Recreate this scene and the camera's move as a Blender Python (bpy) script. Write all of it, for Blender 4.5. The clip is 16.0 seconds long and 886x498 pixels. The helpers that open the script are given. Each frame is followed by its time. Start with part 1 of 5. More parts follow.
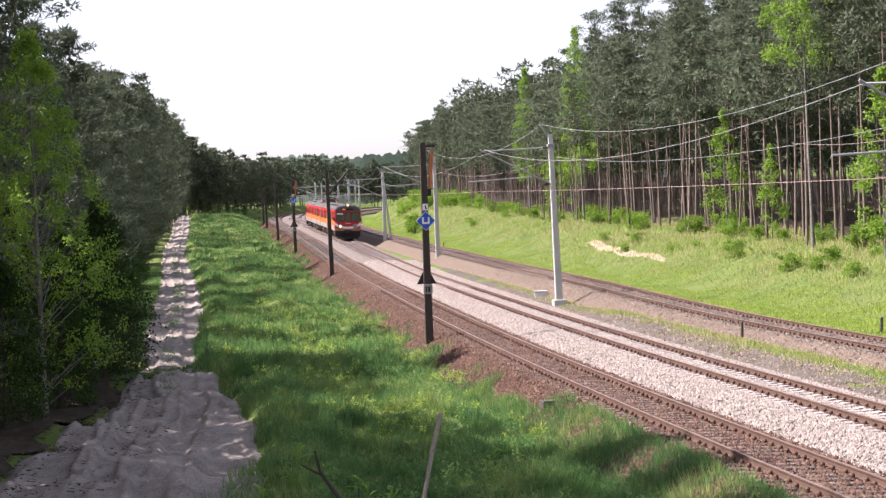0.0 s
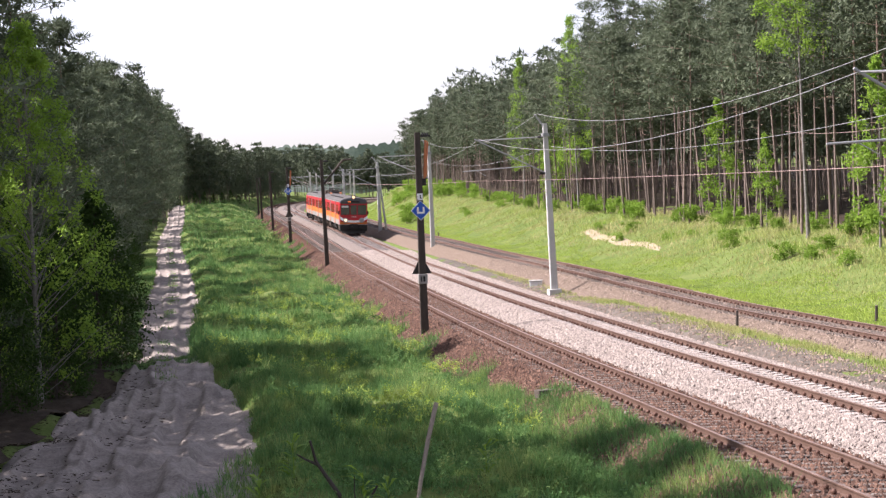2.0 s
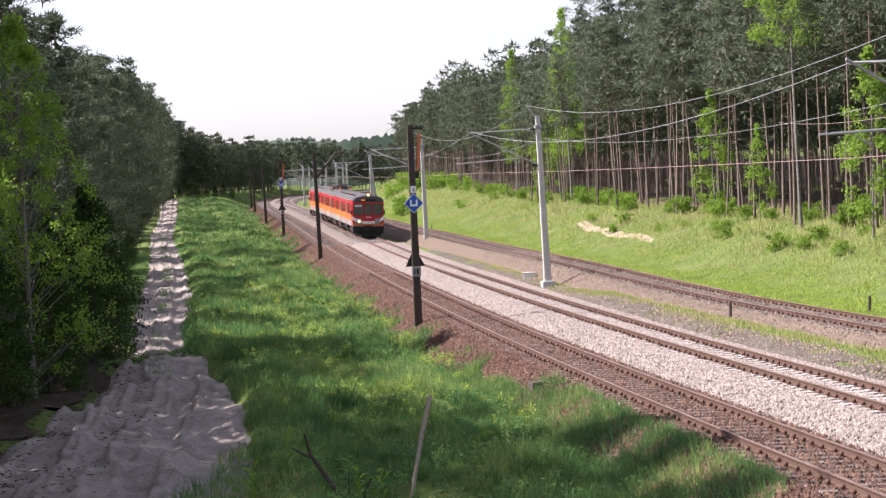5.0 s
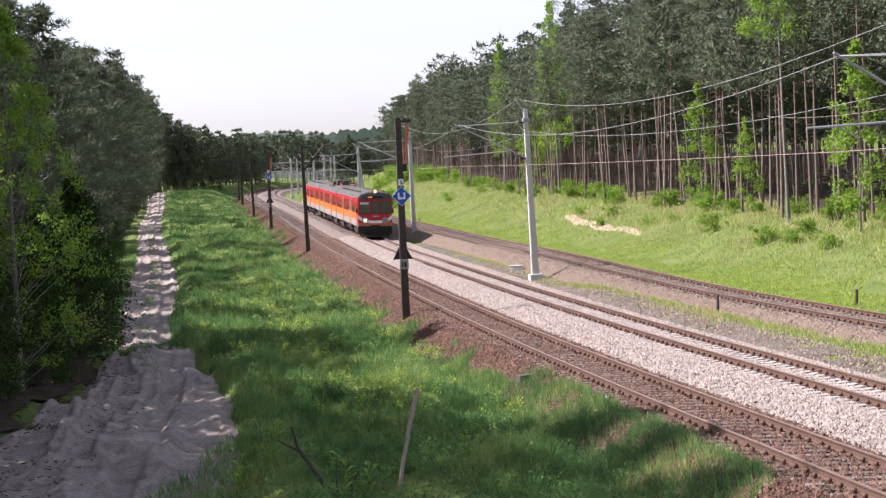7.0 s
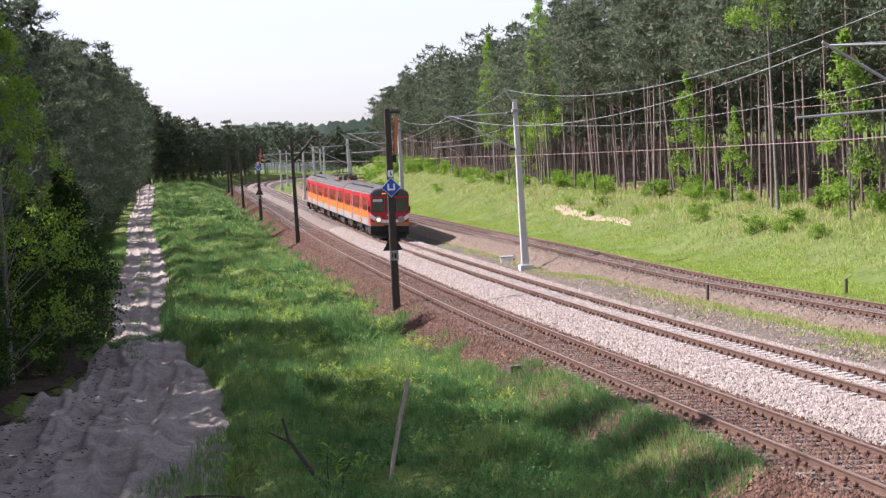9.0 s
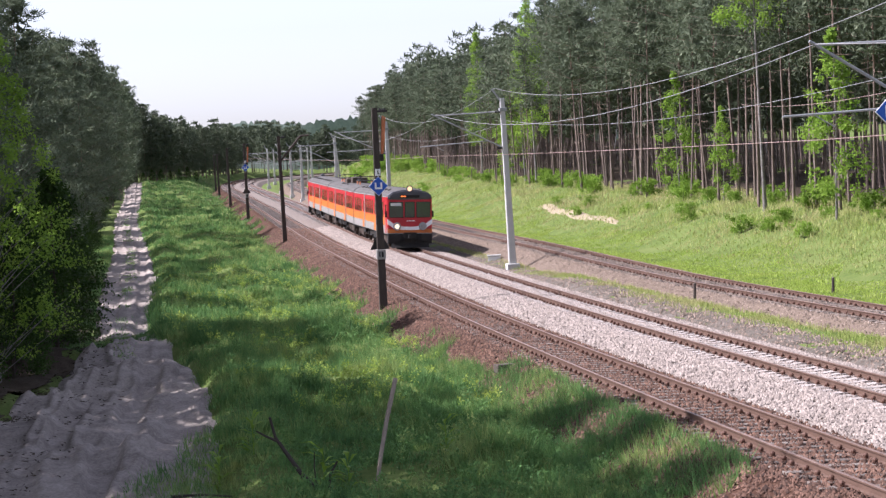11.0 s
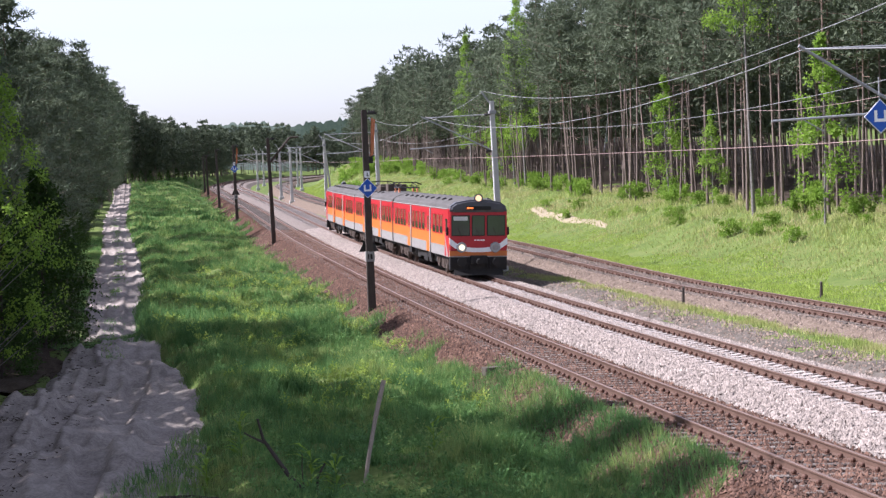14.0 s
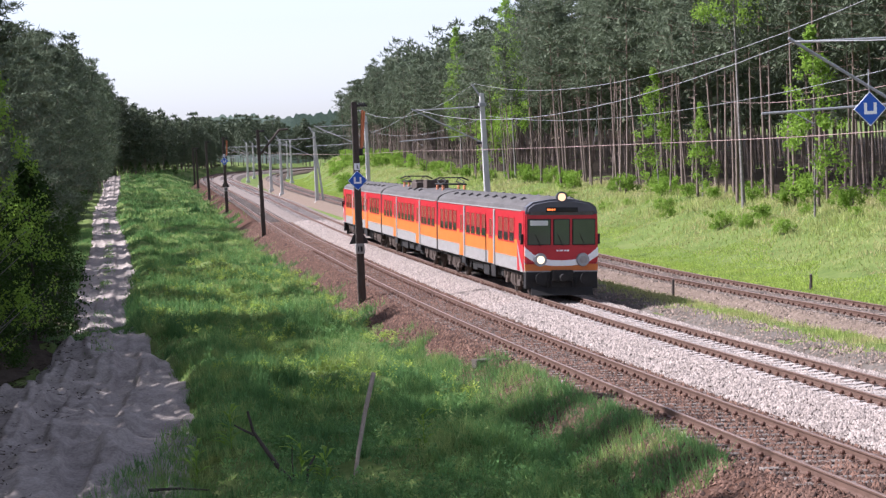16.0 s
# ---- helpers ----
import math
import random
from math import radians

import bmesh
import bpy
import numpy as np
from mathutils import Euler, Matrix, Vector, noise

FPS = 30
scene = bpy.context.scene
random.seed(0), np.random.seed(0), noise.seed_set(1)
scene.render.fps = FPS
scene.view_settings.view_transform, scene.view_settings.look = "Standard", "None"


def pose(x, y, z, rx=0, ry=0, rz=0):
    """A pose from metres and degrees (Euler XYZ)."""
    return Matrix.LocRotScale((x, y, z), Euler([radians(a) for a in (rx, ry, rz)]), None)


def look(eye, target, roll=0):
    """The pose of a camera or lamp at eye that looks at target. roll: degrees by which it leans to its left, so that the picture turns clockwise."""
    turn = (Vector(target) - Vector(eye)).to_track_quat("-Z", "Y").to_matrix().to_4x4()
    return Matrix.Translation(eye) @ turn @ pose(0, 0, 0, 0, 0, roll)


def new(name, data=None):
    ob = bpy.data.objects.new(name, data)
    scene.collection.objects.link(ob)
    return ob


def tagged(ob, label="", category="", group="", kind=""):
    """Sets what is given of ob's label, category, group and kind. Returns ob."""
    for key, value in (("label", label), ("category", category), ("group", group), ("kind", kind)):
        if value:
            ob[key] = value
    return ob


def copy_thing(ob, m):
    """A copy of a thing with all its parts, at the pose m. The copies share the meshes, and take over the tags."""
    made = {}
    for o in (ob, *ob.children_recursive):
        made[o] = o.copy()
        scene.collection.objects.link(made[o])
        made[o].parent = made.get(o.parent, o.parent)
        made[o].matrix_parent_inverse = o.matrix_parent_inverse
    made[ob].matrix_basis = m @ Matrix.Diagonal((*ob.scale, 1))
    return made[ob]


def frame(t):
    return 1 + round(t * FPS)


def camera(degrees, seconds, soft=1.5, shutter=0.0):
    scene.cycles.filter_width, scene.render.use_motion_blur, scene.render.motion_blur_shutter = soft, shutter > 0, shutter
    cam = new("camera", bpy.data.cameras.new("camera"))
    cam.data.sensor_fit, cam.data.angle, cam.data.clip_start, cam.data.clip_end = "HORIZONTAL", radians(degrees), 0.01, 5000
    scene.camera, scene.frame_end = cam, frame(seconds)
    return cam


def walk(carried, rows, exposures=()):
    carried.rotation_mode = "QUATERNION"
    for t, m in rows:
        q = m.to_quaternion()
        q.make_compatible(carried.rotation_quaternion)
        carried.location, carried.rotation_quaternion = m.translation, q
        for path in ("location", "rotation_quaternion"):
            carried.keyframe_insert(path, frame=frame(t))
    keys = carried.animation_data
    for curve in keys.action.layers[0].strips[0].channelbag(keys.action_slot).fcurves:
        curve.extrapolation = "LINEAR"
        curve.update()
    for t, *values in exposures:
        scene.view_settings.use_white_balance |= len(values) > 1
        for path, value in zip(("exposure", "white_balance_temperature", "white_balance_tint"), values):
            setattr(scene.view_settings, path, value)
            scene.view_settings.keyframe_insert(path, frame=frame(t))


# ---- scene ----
cam = camera(25.4, 16.0, soft=1.35)
EYE = (0.0, 0.0, 5.65)
# seconds, and the Euler angles of the hand-held camera, which only turns
TURNS = (
    (0, 88.431, 2.463, -7.935),
    (0.5, 88.376, 2.578, -7.856),
    (1, 88.315, 2.641, -8.047),
    (1.5, 88.151, 2.707, -7.987),
    (2, 88.123, 2.612, -8.085),
    (2.5, 88.180, 2.627, -8.155),
    (3, 88.079, 2.817, -8.110),
    (3.5, 88.019, 2.748, -8.139),
    (4, 87.974, 2.904, -8.199),
    (6.5, 87.754, 2.751, -8.511),
    (7, 87.673, 2.790, -8.647),
    (7.5, 87.572, 2.725, -8.584),
    (8, 87.639, 2.896, -8.701),
    (8.5, 87.587, 2.909, -8.911),
    (9, 87.395, 3.051, -8.951),
    (11.5, 87.316, 2.920, -9.411),
    (12, 87.227, 2.801, -9.456),
    (12.5, 87.356, 2.753, -9.505),
    (13, 87.398, 2.664, -9.585),
    (13.5, 87.289, 2.564, -9.546),
    (14, 87.399, 2.692, -9.634),
    (14.5, 87.306, 2.667, -9.718),
    (15, 87.139, 2.789, -9.809),
    (15.5, 87.118, 2.779, -9.988),
    (16, 87.161, 2.672, -9.923),
)
walk(cam, [(t, pose(*EYE, a, b, c)) for t, a, b, c in TURNS], [(0.0, 1.29, 6250, 24), (9.0, 1.11, 6050, 24), (12.0, 1.11, 5800, 24), (16.0, 1.11, 5750, 22)])

# ---- world, sun, exposure ----
SUN_AZ, SUN_EL = radians(-79.0), radians(45.5)   # azimuth from +y towards +x
world = bpy.data.worlds.new("world")
scene.world = world
world.use_nodes = True
wn = world.node_tree.nodes
sky = wn.new("ShaderNodeTexSky")
sky.sky_type = "NISHITA"
sky.sun_disc = False
sky.sun_elevation, sky.sun_rotation = SUN_EL, SUN_AZ
sky.air_density, sky.dust_density, sky.ozone_density = 1.0, 1.0, 2.0
hs = wn.new("ShaderNodeHueSaturation")
hs.inputs["Saturation"].default_value = 0.42
world.node_tree.links.new(sky.outputs[0], hs.inputs["Color"])
world.node_tree.links.new(hs.outputs[0], wn["Background"].inputs[0])
wn["Background"].inputs[1].default_value = 0.096
sun = new("sun", bpy.data.lights.new("sun", "SUN"))
sun.data.energy, sun.data.angle, sun.data.color = 5.0, radians(0.55), (1.0, 0.95, 0.87)
sun.matrix_basis = look((0, 0, 60), (-60 * math.sin(SUN_AZ) / math.tan(SUN_EL), -60 * math.cos(SUN_AZ) / math.tan(SUN_EL), 0))


# ---- materials ----
def mat(name, cols, scale=8.0, rough=0.8, metal=0.0, bump=0.3, fine=60.0, coords="Object", rnd=0.0, detail=6.0, trans=0.0, stretch=(1, 1, 1), spec=0.35, island=0.0):
    """Two scales of noise between the colours, with bump and roughness changes."""
    m = bpy.data.materials.new(name)
    m.use_nodes = True
    n, l = m.node_tree.nodes, m.node_tree.links
    b = n["Principled BSDF"]
    tc = n.new("ShaderNodeTexCoord")
    mp = n.new("ShaderNodeMapping")
    mp.inputs["Scale"].default_value = stretch
    if coords == "World":
        geo = n.new("ShaderNodeNewGeometry")
        l.new(geo.outputs["Position"], mp.inputs[0])
    else:
        l.new(tc.outputs[coords], mp.inputs[0])
    a = n.new("ShaderNodeTexNoise")
    a.inputs["Scale"].default_value, a.inputs["Detail"].default_value, a.inputs["Roughness"].default_value = scale, detail, 0.65
    l.new(mp.outputs[0], a.inputs["Vector"])
    f = n.new("ShaderNodeTexNoise")
    f.inputs["Scale"].default_value, f.inputs["Detail"].default_value = fine, 3
    l.new(mp.outputs[0], f.inputs["Vector"])
    mix = n.new("ShaderNodeMix")
    mix.inputs[0].default_value = 0.4
    l.new(a.outputs[0], mix.inputs[2])
    l.new(f.outputs[0], mix.inputs[3])
    r = n.new("ShaderNodeValToRGB")
    el = r.color_ramp.elements
    el[0].position, el[1].position = 0.3, 0.7
    el[0].color, el[1].color = (*cols[0], 1), (*cols[-1], 1)
    for i, c in enumerate(cols[1:-1]):
        e = el.new(0.3 + 0.4 * (i + 1) / (len(cols) - 1))
        e.color = (*c, 1)
    l.new(mix.outputs[0], r.inputs[0])
    out = r.outputs[0]
    if rnd or island:
        h = n.new("ShaderNodeHueSaturation")
        if island:
            src = n.new("ShaderNodeNewGeometry").outputs["Random Per Island"]
        else:
            src = n.new("ShaderNodeObjectInfo").outputs["Random"]
        rg = n.new("ShaderNodeMapRange")
        k = rnd or island
        rg.inputs[3].default_value, rg.inputs[4].default_value = 1 - k, 1 + k
        l.new(src, rg.inputs[0])
        l.new(rg.outputs[0], h.inputs["Value"])
        l.new(out, h.inputs["Color"])
        out = h.outputs[0]
    l.new(out, b.inputs["Base Color"])
    b.inputs["Roughness"].default_value, b.inputs["Metallic"].default_value = rough, metal
    b.inputs["Specular IOR Level"].default_value = spec
    if bump:
        bp = n.new("ShaderNodeBump")
        bp.inputs["Strength"].default_value, bp.inputs["Distance"].default_value = bump, 0.02
        l.new(mix.outputs[0], bp.inputs["Height"])
        l.new(bp.outputs[0], b.inputs["Normal"])
    if trans:
        t = n.new("ShaderNodeBsdfTranslucent")
        l.new(out, t.inputs["Color"])
        s = n.new("ShaderNodeMixShader")
        s.inputs[0].default_value = trans
        l.new(b.outputs[0], s.inputs[1])
        l.new(t.outputs[0], s.inputs[2])
        l.new(s.outputs[0], n["Material Output"].inputs[0])
    return m


def glow(name, col, strength):
    m = bpy.data.materials.new(name)
    m.use_nodes = True
    b = m.node_tree.nodes["Principled BSDF"]
    b.inputs["Base Color"].default_value = (*col, 1)
    b.inputs["Emission Color"].default_value = (*col, 1)
    b.inputs["Emission Strength"].default_value = strength
    return m


M_SOIL = mat("meadow_soil", [(0.05, 0.075, 0.02), (0.1, 0.14, 0.035), (0.17, 0.18, 0.07)], 0.6, 1.0, spec=0.1, bump=0.6, fine=9, coords="World")
M_SAND = mat("pale_sand", [(0.13, 0.11, 0.096), (0.27, 0.234, 0.205), (0.4, 0.353, 0.313)], 1.1, 0.95, bump=1.0, fine=14, coords="World", spec=0.04)
M_BANKSAND = mat("bank_sand", [(0.22, 0.185, 0.12), (0.36, 0.3, 0.21)], 1.5, 0.95, bump=0.7, fine=14, coords="World", spec=0.04)
M_BROWN = mat("rusty_ballast", [(0.032, 0.018, 0.013), (0.072, 0.04, 0.028), (0.125, 0.076, 0.056)], 5.0, 0.9, bump=1.0, fine=22, coords="World", detail=9, spec=0.04)
M_GREY = mat("pale_ballast", [(0.1, 0.083, 0.071), (0.185, 0.155, 0.134), (0.26, 0.222, 0.193)], 6.0, 0.9, bump=1.0, fine=24, coords="World", detail=9, spec=0.04)
M_OLD = mat("old_ballast", [(0.08, 0.06, 0.044), (0.15, 0.115, 0.088), (0.24, 0.188, 0.148)], 5.0, 0.9, bump=1.0, fine=20, coords="World", detail=9, spec=0.04)
M_DIRT = mat("cinder_path", [(0.05, 0.044, 0.035), (0.11, 0.096, 0.08), (0.19, 0.168, 0.148)], 1.2, 0.95, bump=0.8, fine=12, coords="World", spec=0.04)
M_RAIL = mat("rusty_rail", [(0.085, 0.05, 0.036), (0.15, 0.092, 0.067)], 3.0, 0.7, 0.2, bump=0.15, fine=40)
M_RAILTOP = mat("worn_railhead", [(0.17, 0.11, 0.085), (0.28, 0.2, 0.165)], 2.0, 0.5, 0.35, bump=0.0, stretch=(1, 1, 1))
M_WOOD = mat("weathered_sleeper", [(0.06, 0.048, 0.04), (0.14, 0.117, 0.098), (0.22, 0.19, 0.167)], 6.0, 0.9, bump=0.5, fine=50, rnd=0.3)
M_CSLEEP = mat("concrete_sleeper", [(0.27, 0.235, 0.21), (0.4, 0.36, 0.33)], 6.0, 0.9, bump=0.3, fine=50, rnd=0.15)
M_CLIP = mat("rusty_clip", [(0.07, 0.035, 0.025), (0.15, 0.08, 0.055)], 30.0, 0.7, 0.3, bump=0.2)
M_GRASS = mat("grass_blade", [(0.05, 0.13, 0.055), (0.14, 0.26, 0.08), (0.42, 0.45, 0.15)], 0.35, 0.6, bump=0, fine=3.0, coords="World", spec=0.12, trans=0.45, island=0.25)
M_PINE = mat("pine_needles", [(0.04, 0.055, 0.036), (0.105, 0.13, 0.08), (0.2, 0.225, 0.145)], 0.7, 0.6, bump=0, fine=4, spec=0.06, trans=0.13, rnd=0.22)
M_BIRCH = mat("young_leaves", [(0.12, 0.22, 0.03), (0.2, 0.32, 0.045), (0.3, 0.42, 0.07)], 0.8, 0.5, bump=0, fine=5, spec=0.12, trans=0.5, rnd=0.15)
# darker leaf green: the shade over the roadside bushes is put into the colour
M_SHADEBUSH = mat("shaded_bush_leaves", [(0.02, 0.044, 0.01), (0.038, 0.075, 0.015), (0.07, 0.12, 0.024)], 0.8, 0.5, bump=0, fine=5, spec=0.12, trans=0.35, rnd=0.2)
# pale blue-green: distance haze put into the colour, brightened against its sunless face
M_HAZEWOOD = mat("hazy_far_wood", [(0.11, 0.14, 0.12), (0.17, 0.21, 0.18), (0.23, 0.27, 0.24)], 0.35, 0.9, bump=0, fine=1.5, spec=0.05)
M_BARK = mat("pine_bark", [(0.06, 0.045, 0.038), (0.15, 0.115, 0.095), (0.26, 0.21, 0.18)], 3.0, 0.95, bump=0.8, fine=20, stretch=(4, 4, 0.7), rnd=0.2)
M_REDBARK = mat("upper_pine_bark", [(0.13, 0.09, 0.07), (0.27, 0.195, 0.15)], 3.0, 0.9, bump=0.4, fine=20, stretch=(4, 4, 0.7), rnd=0.2)
M_CONC = mat("mast_concrete", [(0.4, 0.39, 0.37), (0.52, 0.51, 0.49)], 2.0, 0.85, bump=0.2, fine=40)
M_TAR = mat("tarred_mast", [(0.035, 0.027, 0.022), (0.075, 0.058, 0.048)], 3.0, 0.85, bump=0.5, fine=30, stretch=(3, 3, 0.6))
M_STEEL = mat("galvanised_steel", [(0.24, 0.245, 0.25), (0.35, 0.355, 0.36)], 6.0, 0.65, 0.3, bump=0.05)
M_DARKSTEEL = mat("dark_steel", [(0.02, 0.02, 0.02), (0.05, 0.045, 0.04)], 8.0, 0.6, 0.4, bump=0.1)
M_WIRE = mat("bright_wire", [(0.24, 0.24, 0.24), (0.32, 0.32, 0.32)], 5.0, 0.8, 0.0, spec=0.1, bump=0)
M_COPPER = mat("copper_wire", [(0.28, 0.2, 0.18), (0.36, 0.26, 0.23)], 5.0, 0.8, 0.0, spec=0.1, bump=0)
M_RUST = mat("orange_insulator", [(0.42, 0.13, 0.05), (0.55, 0.2, 0.09)], 9.0, 0.55, bump=0.1)
M_BLUE = mat("sign_blue", [(0.012, 0.07, 0.36), (0.02, 0.1, 0.46)], 6.0, 0.4, bump=0)
M_WHITE = mat("sign_white", [(0.72, 0.72, 0.72), (0.82, 0.82, 0.82)], 6.0, 0.5, bump=0)


# ---- mesh helpers ----
def mesh_ob(name, verts, faces, material, parent=None, label="", smooth=False, mats=None, index=None):
    me = bpy.data.meshes.new(name)
    me.from_pydata(verts, [], faces)
    for m in (mats or [material]):
        me.materials.append(m)
    if index is not None:
        me.polygons.foreach_set("material_index", index)
    if smooth:
        me.polygons.foreach_set("use_smooth", [True] * len(me.polygons))
    me.update()
    ob = new(name, me)
    if parent:
        ob.parent = parent
    if label:
        tagged(ob, label)
    return ob


def fast_mesh(name, verts, size, material, parent=None):
    """Loose faces of a fixed number of corners, from one array of corners."""
    verts = np.asarray(verts, dtype=np.float32).reshape(-1, 3)
    nf = len(verts) // size
    me = bpy.data.meshes.new(name)
    me.vertices.add(len(verts))
    me.vertices.foreach_set("co", verts.ravel())
    me.loops.add(len(verts))
    me.loops.foreach_set("vertex_index", np.arange(len(verts), dtype=np.int32))
    me.polygons.add(nf)
    me.polygons.foreach_set("loop_start", np.arange(0, len(verts), size, dtype=np.int32))
    me.materials.append(material)
    me.update(calc_edges=True)
    me.validate()
    ob = new(name, me)
    if parent:
        ob.parent = parent
    return ob


def part(name, bm, material, parent=None, label="", smooth=False):
    me = bpy.data.meshes.new(name)
    bm.to_mesh(me)
    bm.free()
    for m in (material if isinstance(material, (list, tuple)) else [material]):
        me.materials.append(m)
    if smooth:
        me.polygons.foreach_set("use_smooth", [True] * len(me.polygons))
    ob = new(name, me)
    if parent:
        ob.parent = parent
    if label:
        tagged(ob, label)
    return ob


def thing(name, label, category, m=None, group="", kind=""):
    ob = new(name)
    ob.empty_display_size = 0.2
    if m is not None:
        ob.matrix_basis = m
    return tagged(ob, label, category, group, kind)


def box(bm, x0, x1, y0, y1, z0, z1, bevel=0.0, mi=0):
    """A box, with bevelled edges where asked."""
    r = bmesh.ops.create_cube(bm, size=1.0, matrix=Matrix.LocRotScale(((x0 + x1) / 2, (y0 + y1) / 2, (z0 + z1) / 2), None, (x1 - x0, y1 - y0, z1 - z0)))
    vs = r["verts"]
    fs = {f for v in vs for f in v.link_faces}
    for f in fs:
        f.material_index = mi
    if bevel:
        es = {e for v in vs for e in v.link_edges}
        bmesh.ops.bevel(bm, geom=list(es), offset=bevel, segments=2, affect="EDGES", profile=0.6, material=-1)
    return bm


def tube(bm, a, b, ra, rb=None, n=8, mi=0, caps=True):
    """A tapered round bar from a to b."""
    a, b = Vector(a), Vector(b)
    rb = ra if rb is None else rb
    d = b - a
    m = Matrix.Translation((a + b) / 2) @ d.to_track_quat("Z", "Y").to_matrix().to_4x4()
    r = bmesh.ops.create_cone(bm, cap_ends=caps, segments=n, radius1=ra, radius2=rb, depth=d.length, matrix=m)
    for f in {f for v in r["verts"] for f in v.link_faces}:
        f.material_index = mi
    return bm


def prism(bm, outline, y0, y1, mi=0, axis="y"):
    """A closed outline of (a, b) pairs pushed from y0 to y1."""
    put = {"y": lambda a, b, y: (a, y, b), "x": lambda a, b, y: (y, a, b), "z": lambda a, b, y: (a, b, y)}[axis]
    f0 = [bm.verts.new(put(a, b, y0)) for a, b in outline]
    f1 = [bm.verts.new(put(a, b, y1)) for a, b in outline]
    n = len(outline)
    fs = [bm.faces.new(f0), bm.faces.new(list(reversed(f1)))]
    for i in range(n):
        fs.append(bm.faces.new((f0[(i + 1) % n], f0[i], f1[i], f1[(i + 1) % n])))
    for f in fs:
        f.material_index = mi
    bmesh.ops.recalc_face_normals(bm, faces=fs)
    return bm


# ---- the lines of the place ----
def spline(pts):
    """A natural cubic spline through (a, b) pairs."""
    a, b = np.array([p[0] for p in pts], float), np.array([p[1] for p in pts], float)
    n, h = len(a), np.diff(a)
    m, r = np.eye(n), np.zeros(n)
    for i in range(1, n - 1):
        m[i, i - 1:i + 2] = h[i - 1], 2 * (h[i - 1] + h[i]), h[i]
        r[i] = 6 * ((b[i + 1] - b[i]) / h[i] - (b[i] - b[i - 1]) / h[i - 1])
    s = np.linalg.solve(m, r)

    def at(v):
        v = np.asarray(v, float)
        i = np.clip(np.searchsorted(a, v) - 1, 0, n - 2)
        u, w, k = v - a[i], a[i + 1] - v, h[i]
        return (s[i] * w ** 3 + s[i + 1] * u ** 3) / (6 * k) + (b[i] / k - s[i] * k / 6) * w + (b[i + 1] / k - s[i + 1] * k / 6) * u
    return at


line_x = spline([(-97.1, 14.6), (-23.5, 12.6), (25.7, 12.03), (73.7, 12.68), (142.8, 14.15), (166.2, 14.62), (184.7, 14.97), (213, 15.5), (296.9, 17.3), (370.9, 19.7), (420.4, 22.95), (476.5, 31), (520.9, 45.4), (559.8, 68), (593.4, 100)])
line3_x = spline([(-96.1, 26.5), (-22.3, 25.5), (26.8, 25), (63.8, 24.9), (100.7, 24.95), (149.9, 24.9), (186.8, 24.9), (212.7, 25.2), (252.1, 25.8), (300.2, 27.6), (358.4, 31), (409.3, 36), (459.3, 45), (497.3, 57), (535.9, 76), (562.1, 94)])
line_z = spline([(-97, 1), (25.9, 0.2), (75.1, -0.15), (99.8, -0.14), (124.5, -0.06), (143, 0.02), (166.4, 0.32), (184.9, 0.6), (213.2, 1.08), (247.7, 1.5), (297, 2), (371.1, 2.4), (420.6, 2.65), (476.7, 3), (521, 3.1), (747.4, 3.2), (3700.6, 3.4)])
CANT = 0.045
CANTS = {1: CANT, 2: CANT, 3: 0.0}


def rise3(y):
    """How much higher the side track lies than the main line's run of heights."""
    return np.interp(y, [85, 100, 115, 130, 150, 175, 200, 230], [0, 0.12, 0.28, 0.36, 0.4, 0.34, 0.12, 0])


def gap(y):
    """How far the relaid track lies beside the old one."""
    return np.interp(y, [75, 124, 186, 248, 740], [4.45, 4.15, 3.95, 3.85, 3.85])


def track_point(k, y, l=0.0, z=0.0):
    """A place beside track k: l metres to its right and z above the rails' tops; and its heading."""
    cant = CANTS[k]
    fx = line3_x if k == 3 else line_x
    off = float(gap(y)) if k == 2 else 0.0
    s = float((fx(y + 0.5) - fx(y - 0.5)))
    nrm = math.sqrt(1 + s * s)
    lx, lz = l * math.cos(cant) + z * math.sin(cant), z * math.cos(cant) - l * math.sin(cant)
    base = float(line_z(y)) + (-0.1 + float(rise3(y)) if k == 3 else 0.0)
    return Vector((float(fx(y)) + (off + lx) / nrm, y - s * (off + lx) / nrm, base + lz)), math.atan(s)


def track_pose(k, y, l=0.0, z=0.0):
    p, a = track_point(k, y, l, z)
    return Matrix.Translation(p) @ Matrix.Rotation(-a, 4, "Z") @ Matrix.Rotation(CANTS[k], 4, "Y")


# ---- ground ----
def smooth01(v, a, b):
    u = np.clip((v - a) / (b - a), 0, 1)
    return u * u * (3 - 2 * u)


road_x = spline([(-98.7, -3), (30.6, -1.9), (49.1, -1.2), (61.5, -0.35), (75, -0.3), (94.7, -0.2), (153.9, 0.45), (219.1, 0.35), (295.4, 1.4), (369.3, 2.2), (437.1, 3.4), (529.8, 8), (642, 24)])
road_w = spline([(-98.4, 3.6), (30.8, 3.6), (49.3, 3.3), (61.6, 2.7), (73.9, 1.5), (94.8, 1.35), (160, 1.5), (344.6, 1.6), (639.9, 1.6)])


def wob(x, y, s, k=0.0):
    """Smooth uneven heights from a few waves."""
    return (np.sin(x * 1.7 / s + 1.3 * np.sin(y * 0.9 / s + k) + k) + np.sin(y * 1.3 / s + 1.7 * np.sin(x * 0.8 / s + 2 * k)) + np.sin((x + y) * 0.7 / s + k * 3)) / 3


LATTICE = np.random.RandomState(4).uniform(-1, 1, (256, 256))


